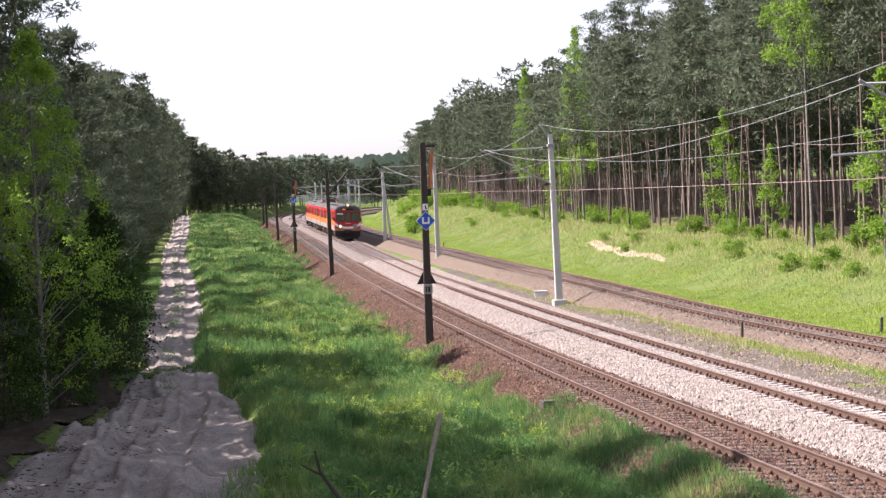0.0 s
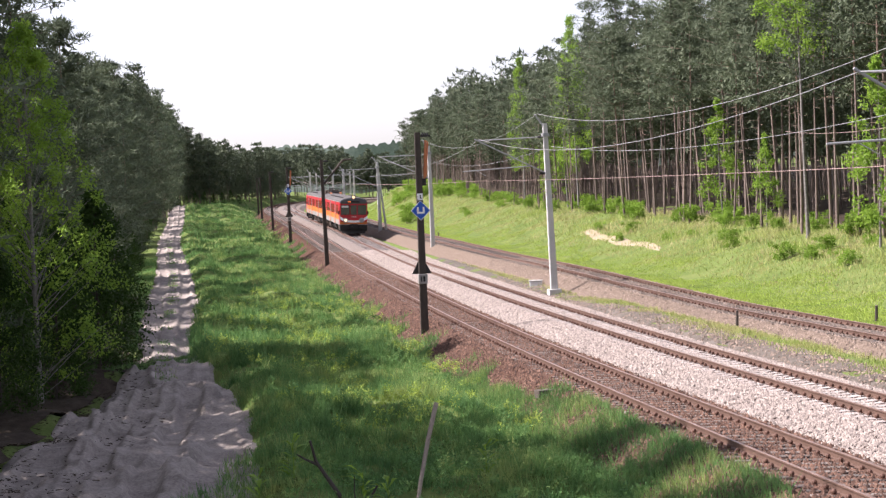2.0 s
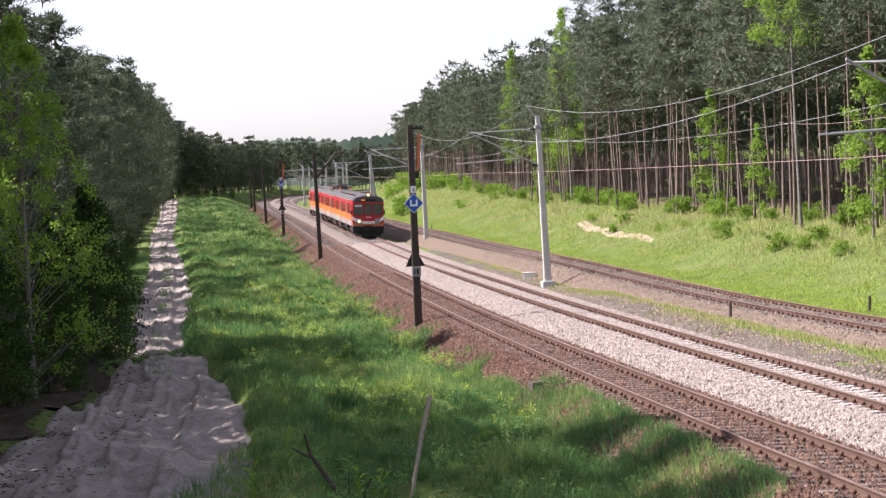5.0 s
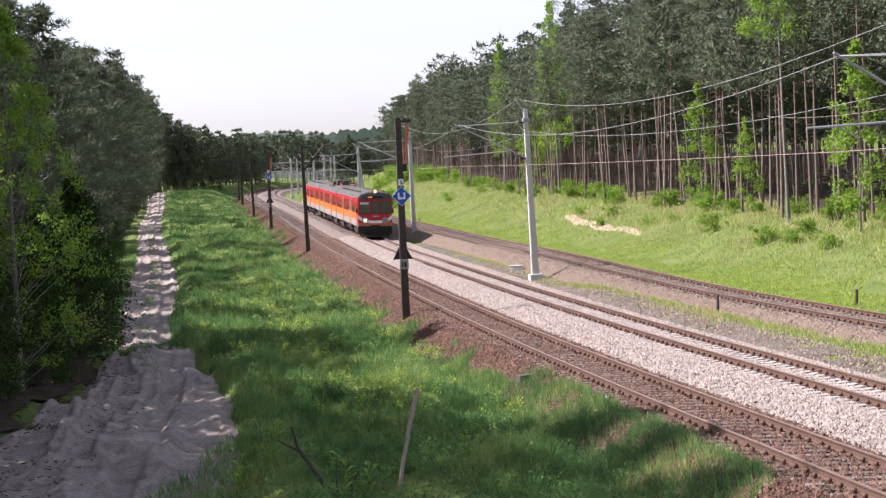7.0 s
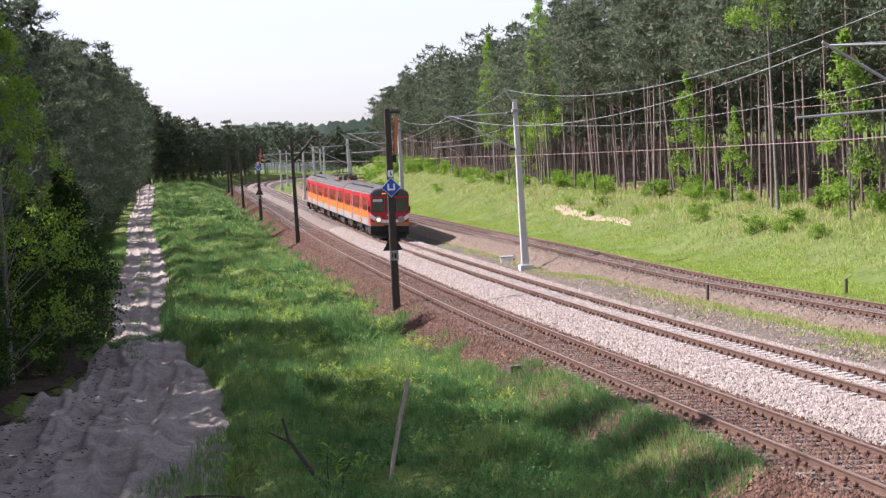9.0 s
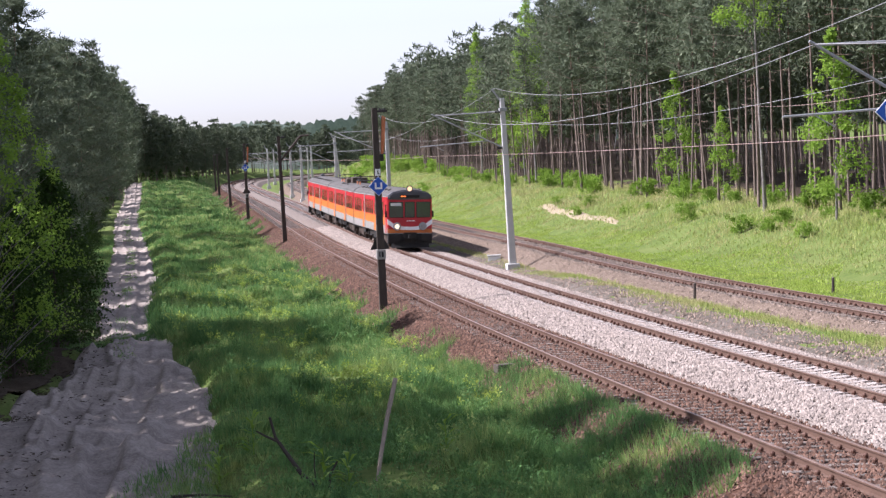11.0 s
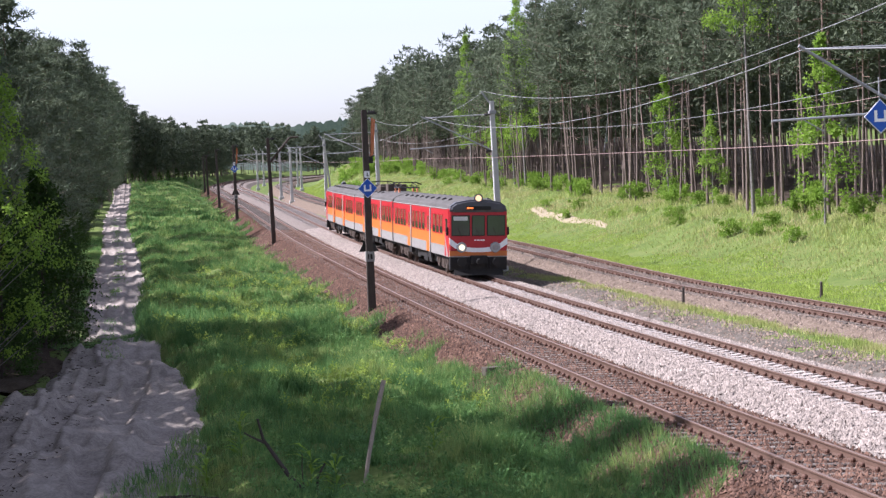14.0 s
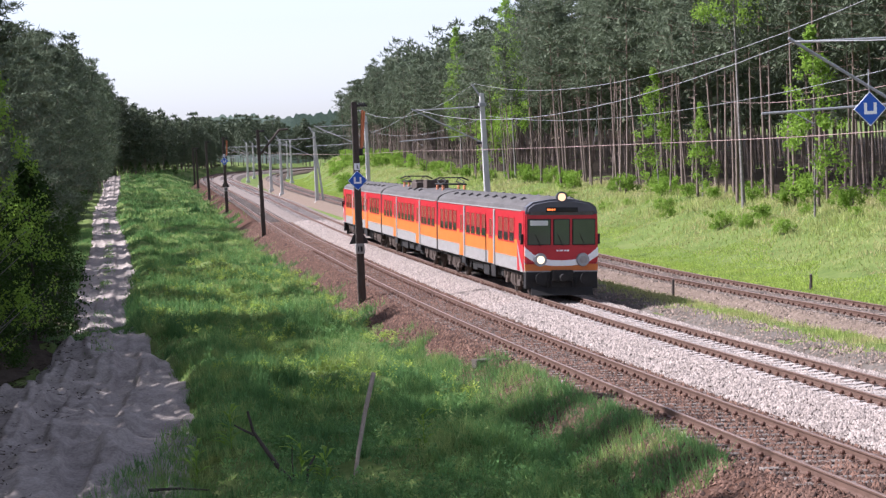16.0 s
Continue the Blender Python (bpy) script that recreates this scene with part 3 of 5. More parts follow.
def pines():
    rnd = random.Random(5)
    mk = lambda s, h, st, lab, n=11, sp=2.7, per=34, w=0.06, ln=0.3: tree_thing("pine_tree", lab, "pine tree", *pine_parts(s, h, st, n, per, ln, w, sp), 0.1, 0.97, M_BARK, M_REDBARK, M_PINE, group="pines along the railway")
    right = "tall Scots pine with bare trunk and high green crown"
    protos = [mk(11 + i, h, st, right) for i, (h, st) in enumerate(((19.5, 0.5), (21.5, 0.56), (18.5, 0.46), (20.5, 0.52), (17.0, 0.55)))]
    places = []
    y = 79.0
    while y < 410:
        e = float(line3_x(min(y, 556))) + 15.5
        for row in range(2):
            places.append((e + row * 3.2 + rnd.uniform(-1.7, 1.7), y + rnd.uniform(-1.7, 1.7)))
        y += 3.1 if y < 210 else 4.4
    pf = [mk(21 + i, h, st, right, 10, 2.7, 16, 0.11, 0.36) for i, (h, st) in enumerate(((19.5, 0.5), (21.5, 0.56), (18.5, 0.46), (20.5, 0.52)))]
    near, away = [p for p in places if p[1] < 190], [p for p in places if p[1] >= 190]
    for ob, (x, y) in zip(put_copies(protos, near, rnd, 0.88, 1.1) + put_copies(pf, away, rnd, 0.88, 1.1), near + away):
        k = 1.0 if y < 150 else 0.65 if y > 225 else 1.0 - 0.35 * (y - 150) / 75
        ob.matrix_basis = ob.matrix_basis @ Matrix.Diagonal((k, k, k, 1))
    left = "dark Scots pine with branches down its trunk"
    lp = [mk(31 + i, h, st, left, 15, 2.7, 50, 0.07) for i, (h, st) in enumerate(((17.5, 0.1), (16.5, 0.07), (18.0, 0.14)))]
    # clusters with sunny lanes between them: trunk distance along the road, and height factor
    lpl, tall = [], []
    for y, k in LEFT_PINES:
        e = float(road_x(y)) - 4.7 + 1.5 * float(smooth01(y, 140, 210)) + 1.9 * float(smooth01(y, 240, 380))
        for row in range(2):
            lpl.append((e - row * 3.4 + rnd.uniform(-0.6, 0.6), y + rnd.uniform(-0.8, 0.8)))
            tall.append(k * float(np.interp(y, [78, 92, 106, 150, 225], [1.08, 0.98, 0.82, 0.86, 1.06])))
    # the wood across the end of the verge, where the railway bends away
    for i in range(64):
        u = i / 63
        lpl.append((-4.0 + 34.0 * u + rnd.uniform(-1, 1), 414 + 90 * u ** 1.4 + rnd.uniform(-4, 14)))
        tall.append(0.68 + 0.4 * min(1.0, max(0.0, (0.52 - u) / 0.34)))
    # added beside the camera, mostly out of view, to shade the near road and grass
    for x, y, k in ((-7.4, 31.0, 1.05), (-7.4, 34.5, 1.06), (-8.8, 36.5, 1.12), (-7.4, 38.5, 1.05), (-9.0, 40.5, 1.12), (-7.4, 42.4, 1.06), (-8.8, 44.5, 1.1), (-7.4, 46.5, 1.05), (-8.8, 48.3, 1.08), (-8.0, 86.5, 0.64), (-8.6, 90.5, 0.62), (-7.8, 50.0, 1.02), (-6.6, 54.8, 1.0), (-9.4, 57.5, 0.95), (-10.5, 52.0, 1.0), (-10.8, 43.0, 1.0), (-11.0, 35.0, 1.0), (-8.6, 78.0, 1.12), (-9.2, 73.5, 1.05), (-9.0, 69.0, 0.9), (-8.8, 64.5, 0.95), (-11.5, 61.0, 1.08), (-11.8, 66.5, 1.1), (-12.0, 71.5, 1.1), (-11.6, 76.0, 1.12)):
        lpl.append((x, y))
        tall.append(k)
    lf = [mk(36 + i, h, st, left, 14, 2.6, 18, 0.12, 0.38) for i, (h, st) in enumerate(((17.5, 0.1), (16.5, 0.07), (18.0, 0.14)))]
    near, away = [p for p in lpl if p[1] < 185], [p for p in lpl if p[1] >= 185]
    order = [k for p, k in zip(lpl, tall) if p[1] < 185] + [k for p, k in zip(lpl, tall) if p[1] >= 185]
    for ob, k in zip(put_copies(lp, near, rnd, 0.95, 1.05) + put_copies(lf, away, rnd, 0.95, 1.05), order):
        ob.matrix_basis = ob.matrix_basis @ Matrix.Diagonal((0.5 + 0.5 * k, 0.5 + 0.5 * k, k, 1))
    deep = []
    y = 70.0
    while y < 520:
        e = float(line3_x(min(y, 556))) + 22.0
        for row in range(11):
            deep.append((e + row * 3.6 + rnd.uniform(-1.6, 1.6), y + rnd.uniform(-1.5, 1.5)))
        y += 4.2
    forest_stuff("pine_wood_inner", "dense pine wood behind the forest edge", deep, 51, 16.8, M_PINE, start=0.3, whorls=11, per=12)
    deep = []
    # unseen rows to the left, added to keep sun off the near road
    for i in range(66):
        deep.append((-11.5 - 3.0 * (i % 5) + rnd.uniform(-1, 1), 30.0 + 54.0 * (i // 5) / 13 + rnd.uniform(-1.3, 1.3)))
    for y, k in LEFT_PINES:
        e = float(road_x(y)) - 12.0
        for row in range(4):
            deep.append((e - row * 3.2 + rnd.uniform(-1.0, 1.0), y + rnd.uniform(-1.6, 1.6)))
    forest_stuff("pine_wood_shaded", "dark pine wood along the sandy road", deep, 61, 17.0, M_PINE, start=0.15, whorls=11, per=16, leaf=0.5)
    far = []
    for i in range(650):
        x = rnd.uniform(-70, 330)
        y = 110 * rnd.uniform(0, 1) ** 1.6 + 560 + 0.12 * abs(x - 40)
        if x < float(line_x(min(y, 590))) - 6 or x > float(line_x(min(y, 590))) + 30 or y > 640:
            far.append((x, y))
    for i in range(150):
        y = rnd.uniform(420, 580)
        far.append((float(line3_x(min(y, 556))) + rnd.uniform(17, 50), y))
        far.append((float(line_x(min(y, 580))) - rnd.uniform(9, 34), y + 6))
    forest_stuff("distant_wood", "distant hazy pine wood closing the cutting", far, 71, 12.4, M_PINE, start=0.25, whorls=13, per=12, leaf=0.55, spread=2.5, wide=0.55)


# ---- the train's run ----
def y_front(t):
    return 218.2 - 7.485 * t - 0.0985 * t * t


def ridge():
    """The wooded backdrop rise that closes the view far behind the trees, pale with painted haze."""
    rs = np.random.RandomState(9)
    xs_ = np.arange(-400, 800, 1.3)
    top = 20.2 + 2.6 * rs.uniform(0, 1, len(xs_)) ** 1.5 + 0.8 * np.sin(xs_ * 0.13) + 1.2 * np.sin(xs_ * 0.02)
    v = [(x, 900 + 12 * math.sin(x * 0.05), 0.0) for x in xs_] + [(x, 900 + 12 * math.sin(x * 0.05), 3 + h) for x, h in zip(xs_, top)] + [(x, 960.0, 8.0) for x in xs_]
    n = len(xs_)
    f = [(i, i + 1, n + i + 1, n + i) for i in range(n - 1)] + [(n + i, n + i + 1, 2 * n + i + 1, 2 * n + i) for i in range(n - 1)]
    tagged(mesh_ob("backdrop", v, f, M_HAZEWOOD), "far wooded backdrop rise with haze in its colour", "forest", kind="structure")




# ---- the train: three carriages ----
M_RED = mat("red_paint", [(0.34, 0.014, 0.022), (0.43, 0.024, 0.03)], 1.5, 0.42, bump=0.03, fine=30, stretch=(1, 0.6, 2))
M_ORANGE = mat("orange_paint", [(0.48, 0.125, 0.024), (0.58, 0.17, 0.036)], 1.5, 0.42, bump=0.03, fine=30)
M_LIGHT = mat("pale_grey_paint", [(0.2, 0.187, 0.172), (0.31, 0.295, 0.28)], 2.5, 0.55, bump=0.05, fine=30, stretch=(1, 0.7, 2))
M_ROOF = mat("dusty_roof", [(0.06, 0.056, 0.053), (0.135, 0.127, 0.12)], 1.2, 0.9, spec=0.15, bump=0.1, fine=20, stretch=(2.5, 0.4, 1))
M_CAP = mat("dark_grey_cap", [(0.05, 0.05, 0.06), (0.085, 0.085, 0.095)], 2.0, 0.5, bump=0.03)
M_BLACK = mat("black_underframe", [(0.008, 0.008, 0.008), (0.025, 0.022, 0.02)], 4.0, 0.8, bump=0.1)
M_BRAKE = mat("brake_dust", [(0.045, 0.033, 0.026), (0.1, 0.075, 0.06)], 6.0, 0.85, bump=0.2)
M_PANE = mat("dark_window_glass", [(0.015, 0.012, 0.016), (0.03, 0.02, 0.026)], 1.0, 0.08, bump=0, spec=0.6)
M_FILM = mat("red_filmed_window", [(0.22, 0.04, 0.035), (0.3, 0.06, 0.05)], 1.0, 0.15, bump=0, spec=0.5)
M_CABGLASS = mat("cab_glass", [(0.03, 0.04, 0.036), (0.055, 0.075, 0.06)], 0.6, 0.06, bump=0, spec=0.7)
M_BLIND = mat("pale_blind", [(0.5, 0.5, 0.48), (0.62, 0.62, 0.6)], 2, 0.8, bump=0)
M_LAMP = glow("lit_headlamp", (1.0, 0.82, 0.52), 0.5)
M_TOPLAMP = glow("lit_roof_lamp", (1.0, 0.66, 0.34), 0.5)
M_REDLENS = mat("unlit_lamp", [(0.2, 0.19, 0.2), (0.32, 0.3, 0.31)], 5, 0.15, bump=0, spec=0.7)
M_DISPLAY = glow("orange_display", (1.0, 0.22, 0.04), 0.7)

SIDE = [(1.32, 0.95, None), (1.43, 1.0, 0), (1.44, 1.5, 0), (1.44, 2.2, 1), (1.43, 3.34, 2)]
ROOFP = [(1.43, 3.34), (1.37, 3.5), (1.2, 3.64), (0.95, 3.74), (0.55, 3.83), (0.0, 3.87)]


def shell(stations, outline, name, mats, parent, index):
    """A skin through scaled outlines at stations of (y, x factor, height factor)."""
    v, f, idx, n = [], [], [], len(outline)
    for y, sx, sz in stations:
        v += [(x * sx, y, 0.95 + (z - 0.95) * sz) for x, z in outline]
    for i in range(len(stations) - 1):
        for j in range(n - 1):
            f.append((i * n + j, i * n + j + 1, (i + 1) * n + j + 1, (i + 1) * n + j))
            idx.append(index[j])
    f.append(tuple(range(n)))
    idx.append(index[0])
    f.append(tuple(reversed(range((len(stations) - 1) * n, len(stations) * n))))
    idx.append(index[-1])
    return mesh_ob(name, v, f, None, parent, mats=mats, index=idx)


def shared(name, build, material):
    bm = bmesh.new()
    build(bm)
    me = bpy.data.meshes.new(name)
    bm.to_mesh(me)
    bm.free()
    me.materials.append(material)
    return me


def child(name, me, parent, m=None, label=""):
    ob = new(name, me)
    ob.parent = parent
    if m is not None:
        ob.matrix_basis = m
    if label:
        tagged(ob, label)
    return ob


def ring(bm, w, h, d, t):
    """An upright frame in the y-z plane, of width w and height h."""
    for y0, y1, z0, z1 in ((-w / 2, w / 2, -h / 2, -h / 2 + t), (-w / 2, w / 2, h / 2 - t, h / 2), (-w / 2, -w / 2 + t, -h / 2 + t, h / 2 - t), (w / 2 - t, w / 2, -h / 2 + t, h / 2 - t)):
        box(bm, -d, d, y0, y1, z0, z1)


ME = {
    "frame": shared("window_frame", lambda b: ring(b, 1.02, 1.0, 0.02, 0.05), M_RED),
    "upper": shared("upper_pane", lambda b: box(b, -0.012, 0.012, -0.46, 0.46, -0.09, 0.45), M_FILM),
    "lower": shared("lower_pane", lambda b: box(b, -0.014, 0.014, -0.44, 0.44, -0.45, -0.11), M_PANE),
    "leaf": shared("door_leaf", lambda b: box(b, -0.02, 0.02, -0.56, 0.56, -1.12, 1.1, 0.015), M_RED),
    "leaf_low": shared("door_kick_panel", lambda b: box(b, -0.028, 0.028, -0.55, 0.55, -1.12, -0.1, 0.01), M_ORANGE),
    "leaf_pane": shared("door_pane", lambda b: box(b, -0.03, 0.03, -0.3, 0.3, 0.0, 0.72, 0.01), M_FILM),
    "jamb": shared("door_jamb", lambda b: box(b, -0.035, 0.035, -0.14, 0.14, -1.15, 1.12, 0.02), M_LIGHT),
    "step": shared("door_step", lambda b: box(b, -0.06, 0.1, -0.5, 0.5, -0.3, 0.0, 0.01), M_BLACK),
    "vent": shared("roof_vent", lambda b: prism(b, [(-0.12, 0), (0.12, 0), (0.08, 0.1), (-0.08, 0.1)], -0.16, 0.16), M_ROOF),
    "wheel": None,
}


def wheel_build(bm):
    for s in (-0.7525, 0.7525):
        o = 1 if s > 0 else -1
        tube(bm, (s - 0.065, 0, 0), (s + 0.065, 0, 0), 0.47, n=20)
        tube(bm, (s - o * 0.1, 0, 0), (s - o * 0.065, 0, 0), 0.495, n=20)
        for k in range(5):
            a = k * 1.2566
            box(bm, s + o * 0.064, s + o * 0.08, 0.25 * math.cos(a) - 0.06, 0.25 * math.cos(a) + 0.06, 0.25 * math.sin(a) - 0.06, 0.25 * math.sin(a) + 0.06)
    tube(bm, (-0.8, 0, 0), (0.8, 0, 0), 0.09, n=10)


ME["wheel"] = shared("wheelset", wheel_build, M_BRAKE)


def bogie_build(bm):
    for s in (-1, 1):
        prism(bm, [(-1.75, 0.5), (-1.55, 0.72), (-0.7, 0.72), (-0.45, 0.5), (0.45, 0.5), (0.7, 0.72), (1.55, 0.72), (1.75, 0.5), (1.6, 0.42), (0.8, 0.42), (0.5, 0.3), (-0.5, 0.3), (-0.8, 0.42), (-1.6, 0.42)], s * 1.0, s * 1.12, axis="x")
        for e in (-1.3, 1.3):
            box(bm, min(s * 1.05, s * 1.22), max(s * 1.05, s * 1.22), e - 0.17, e + 0.17, 0.34, 0.62, 0.02)
            tube(bm, (s * 1.16, e - 0.3, 0.55), (s * 1.16, e - 0.3, 0.9), 0.09, n=8)
            tube(bm, (s * 1.16, e + 0.3, 0.55), (s * 1.16, e + 0.3, 0.9), 0.09, n=8)
        tube(bm, (s * 1.1, -0.25, 0.4), (s * 1.1, -0.25, 0.95), 0.13, n=8)
        tube(bm, (s * 1.1, 0.25, 0.4), (s * 1.1, 0.25, 0.95), 0.13, n=8)
    box(bm, -1.1, 1.1, -0.3, 0.3, 0.5, 0.75)


ME["bogie"] = shared("bogie_frame", bogie_build, M_BRAKE)
WHEELS = []


def carriage(label, cab, half=10.62):
    c = thing("train_carriage", label, "train carriage", group="carriages of the train")
    left = [(-x, z) for x, z, _ in SIDE]
    right = [(x, z) for x, z, _ in reversed(SIDE)]
    if cab:
        st = [(-half, 0.985, 0.99), (-half + 0.12, 0.995, 1), (-half + 0.45, 1, 1), (half, 1, 1)]
    else:
        st = [(-half, 1, 1), (half, 1, 1)]
    shell(st, left + right, "body", [M_LIGHT, M_ORANGE, M_RED], c, [0, 0, 1, 2, 2, 2, 1, 0, 0])
    if cab:
        rst = [(-half - 0.12, 0.86, 0.93), (-half + 0.1, 0.95, 0.965), (-half + 0.5, 0.99, 0.99), (-half + 1.3, 1, 1), (half, 1, 1)]
    else:
        rst = [(-half, 1, 1), (half, 1, 1)]
    ro = [(-x, z + 0.004) for x, z in ROOFP] + [(x, z + 0.004) for x, z in reversed(ROOFP[:-1])]
    shell(rst, ro, "roof", [M_ROOF], c, [0] * 10)
    # gutter rails along the eaves
    for s in (-1, 1):
        bm = bmesh.new()
        box(bm, min(s * 1.41, s * 1.46), max(s * 1.41, s * 1.46), -half + 0.5, half, 3.31, 3.355, 0.008)
        part("gutter", bm, M_LIGHT, c)
        bm = bmesh.new()
        box(bm, min(s * 1.42, s * 1.448), max(s * 1.42, s * 1.448), -half + 1.5, half - 0.02, 1.485, 1.515)
        part("waist_trim", bm, M_LIGHT, c)
    # doors and windows
    doors = (-3.75, 3.55) if cab else (-4.3, 4.6)
    spots = [-half + 2.45, -half + 3.65, -half + 4.85, -1.95, -0.65, 0.65, 1.9, 5.5, 6.75, 8.0, 9.25] if cab else [-9.5, -8.2, -6.9, -5.9 - 0.1, -2.4, -1.1, 0.2, 1.5, 2.8, 6.4, 7.7, 9.0]
    for s in (-1, 1):
        for d in doors:
            dm = pose(s * 1.445, d, 2.15)
            dr = child("door_leaf", ME["leaf"], c, dm, "red sliding door")
            child("kick_panel", ME["leaf_low"], dr)
            child("door_pane", ME["leaf_pane"], dr)
            child("door_jamb", ME["jamb"], c, pose(s * 1.447, d - 0.72, 2.15), "pale grey door post")
            child("door_step", ME["step"], c, pose(s * 1.36, d - 0.3, 0.98))
        for y in spots:
            if any(abs(y - d) < 1.05 for d in doors):
                continue
            w = child("window", ME["frame"], c, pose(s * 1.435, y, 2.55))
            child("upper_pane", ME["upper"], w)
            child("lower_pane", ME["lower"], w)
    # bogies and wheelsets
    for b in (-half + 3.4, half - 3.4):
        child("bogie", ME["bogie"], c, pose(0, b, 0), "dusty brown bogie")
        for e in (-1.3, 1.3):
            w = child("wheelset", ME["wheel"], c, pose(0, b + e, 0.47))
            WHEELS.append((w, b + e))
    # boxes under the floor
    rnd = random.Random(7 if cab else 9)
    y = -half + 5.6
    while y < half - 6.5:
        ln = rnd.uniform(0.9, 1.9)
        for s in (-1, 1):
            bm = bmesh.new()
            x0, x1 = sorted((s * 0.5, s * rnd.uniform(1.15, 1.3)))
            box(bm, x0, x1, y, y + ln, rnd.uniform(0.42, 0.6), 0.96, 0.03)
            part("equipment_box", bm, M_BLACK, c)
        y += ln + rnd.uniform(0.15, 0.5)
    bm = bmesh.new()
    box(bm, -1.25, 1.25, -half + 0.05, half - 0.05, 0.82, 0.96)
    part("underframe", bm, M_BLACK, c)
    # roof vents
    for i in range(9):
        y = -half + 2.6 + i * 2.0
        if not cab and abs(y) > 3.5:
            continue
        for s in (-0.95, 0.95):
            child("roof_vent", ME["vent"], c, pose(s, y, 3.72, 0, 25 if s > 0 else -25, 0))
    # gangway bellows at the coupled ends
    for e in ((half,) if cab else (-half, half)):
        sgn = 1 if e > 0 else -1
        bm = bmesh.new()
        for k in range(3):
            y0, y1 = sorted((e + sgn * (0.02 + k * 0.1), e + sgn * (0.1 + k * 0.1)))
            box(bm, -0.75, 0.75, y0, y1, 1.05, 3.25, 0.03)
        part("gangway", bm, M_BLACK, c)
    return c


def cab_front(c, half=10.62):
    """The driving end, towards -y."""
    f = -half
    bm = bmesh.new()
    prism(bm, [(-1.42, 1.3), (-1.43, 2.2), (-1.41, 3.24), (1.41, 3.24), (1.43, 2.2), (1.42, 1.3)], f - 0.09, f + 0.1)
    bmesh.ops.bevel(bm, geom=[e for e in bm.edges if abs(e.verts[0].co.y - e.verts[1].co.y) > 0.1 or all(v.co.y < f for v in e.verts)], offset=0.05, segments=3, affect="EDGES")
    face = part("front_panel", bm, M_RED, c, "red cab front")
    bm = bmesh.new()
    prism(bm, [(-1.41, 1.02), (-1.42, 1.3), (1.42, 1.3), (1.41, 1.02)], f - 0.085, f + 0.1)
    part("lower_panel", bm, M_ORANGE, c, "orange lower cab front")
    bm = bmesh.new()
    prism(bm, [(-1.41, 3.22), (-1.35, 3.48), (-1.1, 3.66), (-0.5, 3.77), (0, 3.8), (0.5, 3.77), (1.1, 3.66), (1.35, 3.48), (1.41, 3.22)], f - 0.16, f + 0.75)
    bmesh.ops.bevel(bm, geom=[e for e in bm.edges if all(v.co.y < f for v in e.verts)], offset=0.09, segments=3, affect="EDGES")
    part("roof_cap", bm, M_CAP, c, "dark grey brow over the cab windows")
    for s in (-1, 1):
        bm = bmesh.new()
        box(bm, min(s * 1.4, s * 1.446), max(s * 1.4, s * 1.446), f + 0.1, f + 1.35, 1.02, 3.33, 0.012)
        part("cab_side", bm, M_RED, c, "red cab side")
        bm = bmesh.new()
        prism(bm, [(f + 0.16, 0.99), (f + 0.75, 0.99), (f + 1.36, 2.1), (f + 1.36, 1.0), (f + 2.6, 1.0), (f + 2.6, 1.45), (f + 1.9, 1.47)][:3], s * 1.447, s * 1.451, axis="x")
        part("side_wedge", bm, M_LIGHT, c)
        bm = bmesh.new()
        box(bm, min(s * 1.43, s * 1.457), max(s * 1.43, s * 1.457), f + 0.42, f + 1.0, 2.2, 2.85, 0.02)
        part("cab_side_window", bm, M_PANE, c)
        bm = bmesh.new()
        box(bm, min(s * 1.44, s * 1.56), max(s * 1.44, s * 1.56), f + 0.1, f + 0.2, 2.05, 2.45, 0.03)
        part("mirror", bm, M_BLACK, c)
        # buffers
        bm = bmesh.new()
        tube(bm, (s * 0.87, f - 0.1, 0.78), (s * 0.87, f - 0.5, 0.78), 0.11, n=12)
        tube(bm, (s * 0.87, f - 0.5, 0.78), (s * 0.87, f - 0.56, 0.78), 0.23, n=16)
        part("buffer", bm, M_BLACK, c)
    # windscreen: three panes with rims
    for x, w in ((-0.87, 0.84), (0.0, 0.58), (0.87, 0.84)):
        bm = bmesh.new()
        box(bm, x - w / 2 - 0.045, x + w / 2 + 0.045, f - 0.108, f - 0.05, 2.02, 3.04, 0.04)
        rim = part("windscreen_rim", bm, M_BLACK, c)
        bm = bmesh.new()
        box(bm, x - w / 2, x + w / 2, f - 0.122, f - 0.1, 2.06, 3.0, 0.008)
        part("windscreen_pane", bm, M_CABGLASS, rim)
        if x < -0.5:
            bm = bmesh.new()
            box(bm, x - 0.36, x + 0.33, f - 0.128, f - 0.118, 2.78, 2.97)
            part("sun_blind", bm, M_BLIND, rim, "pale sun blind")
        bm = bmesh.new()
        tube(bm, (x + 0.05, f - 0.135, 1.98), (x - 0.16, f - 0.135, 2.45), 0.012, n=5)
        part("wiper", bm, M_BLACK, rim)
    # destination display
    bm = bmesh.new()
    box(bm, -0.62, 0.62, f - 0.185, f - 0.1, 3.29, 3.47, 0.02)
    disp = part("destination_box", bm, M_BLACK, c)
    for x0, x1 in ((-0.58, -0.44), (-0.42, -0.34), (-0.32, -0.26)):
        bm = bmesh.new()
        box(bm, x0, x1, f - 0.19, f - 0.182, 3.35, 3.42)
        part("display_bar", bm, M_DISPLAY, disp, "glowing orange display")
    # white band that dips between the lamps
    bm = bmesh.new()
    top = [(-1.43, 1.95), (-1.1, 1.68), (-0.8, 1.53), (-0.4, 1.46), (0, 1.44), (0.4, 1.46), (0.8, 1.53), (1.1, 1.68), (1.43, 1.95)]
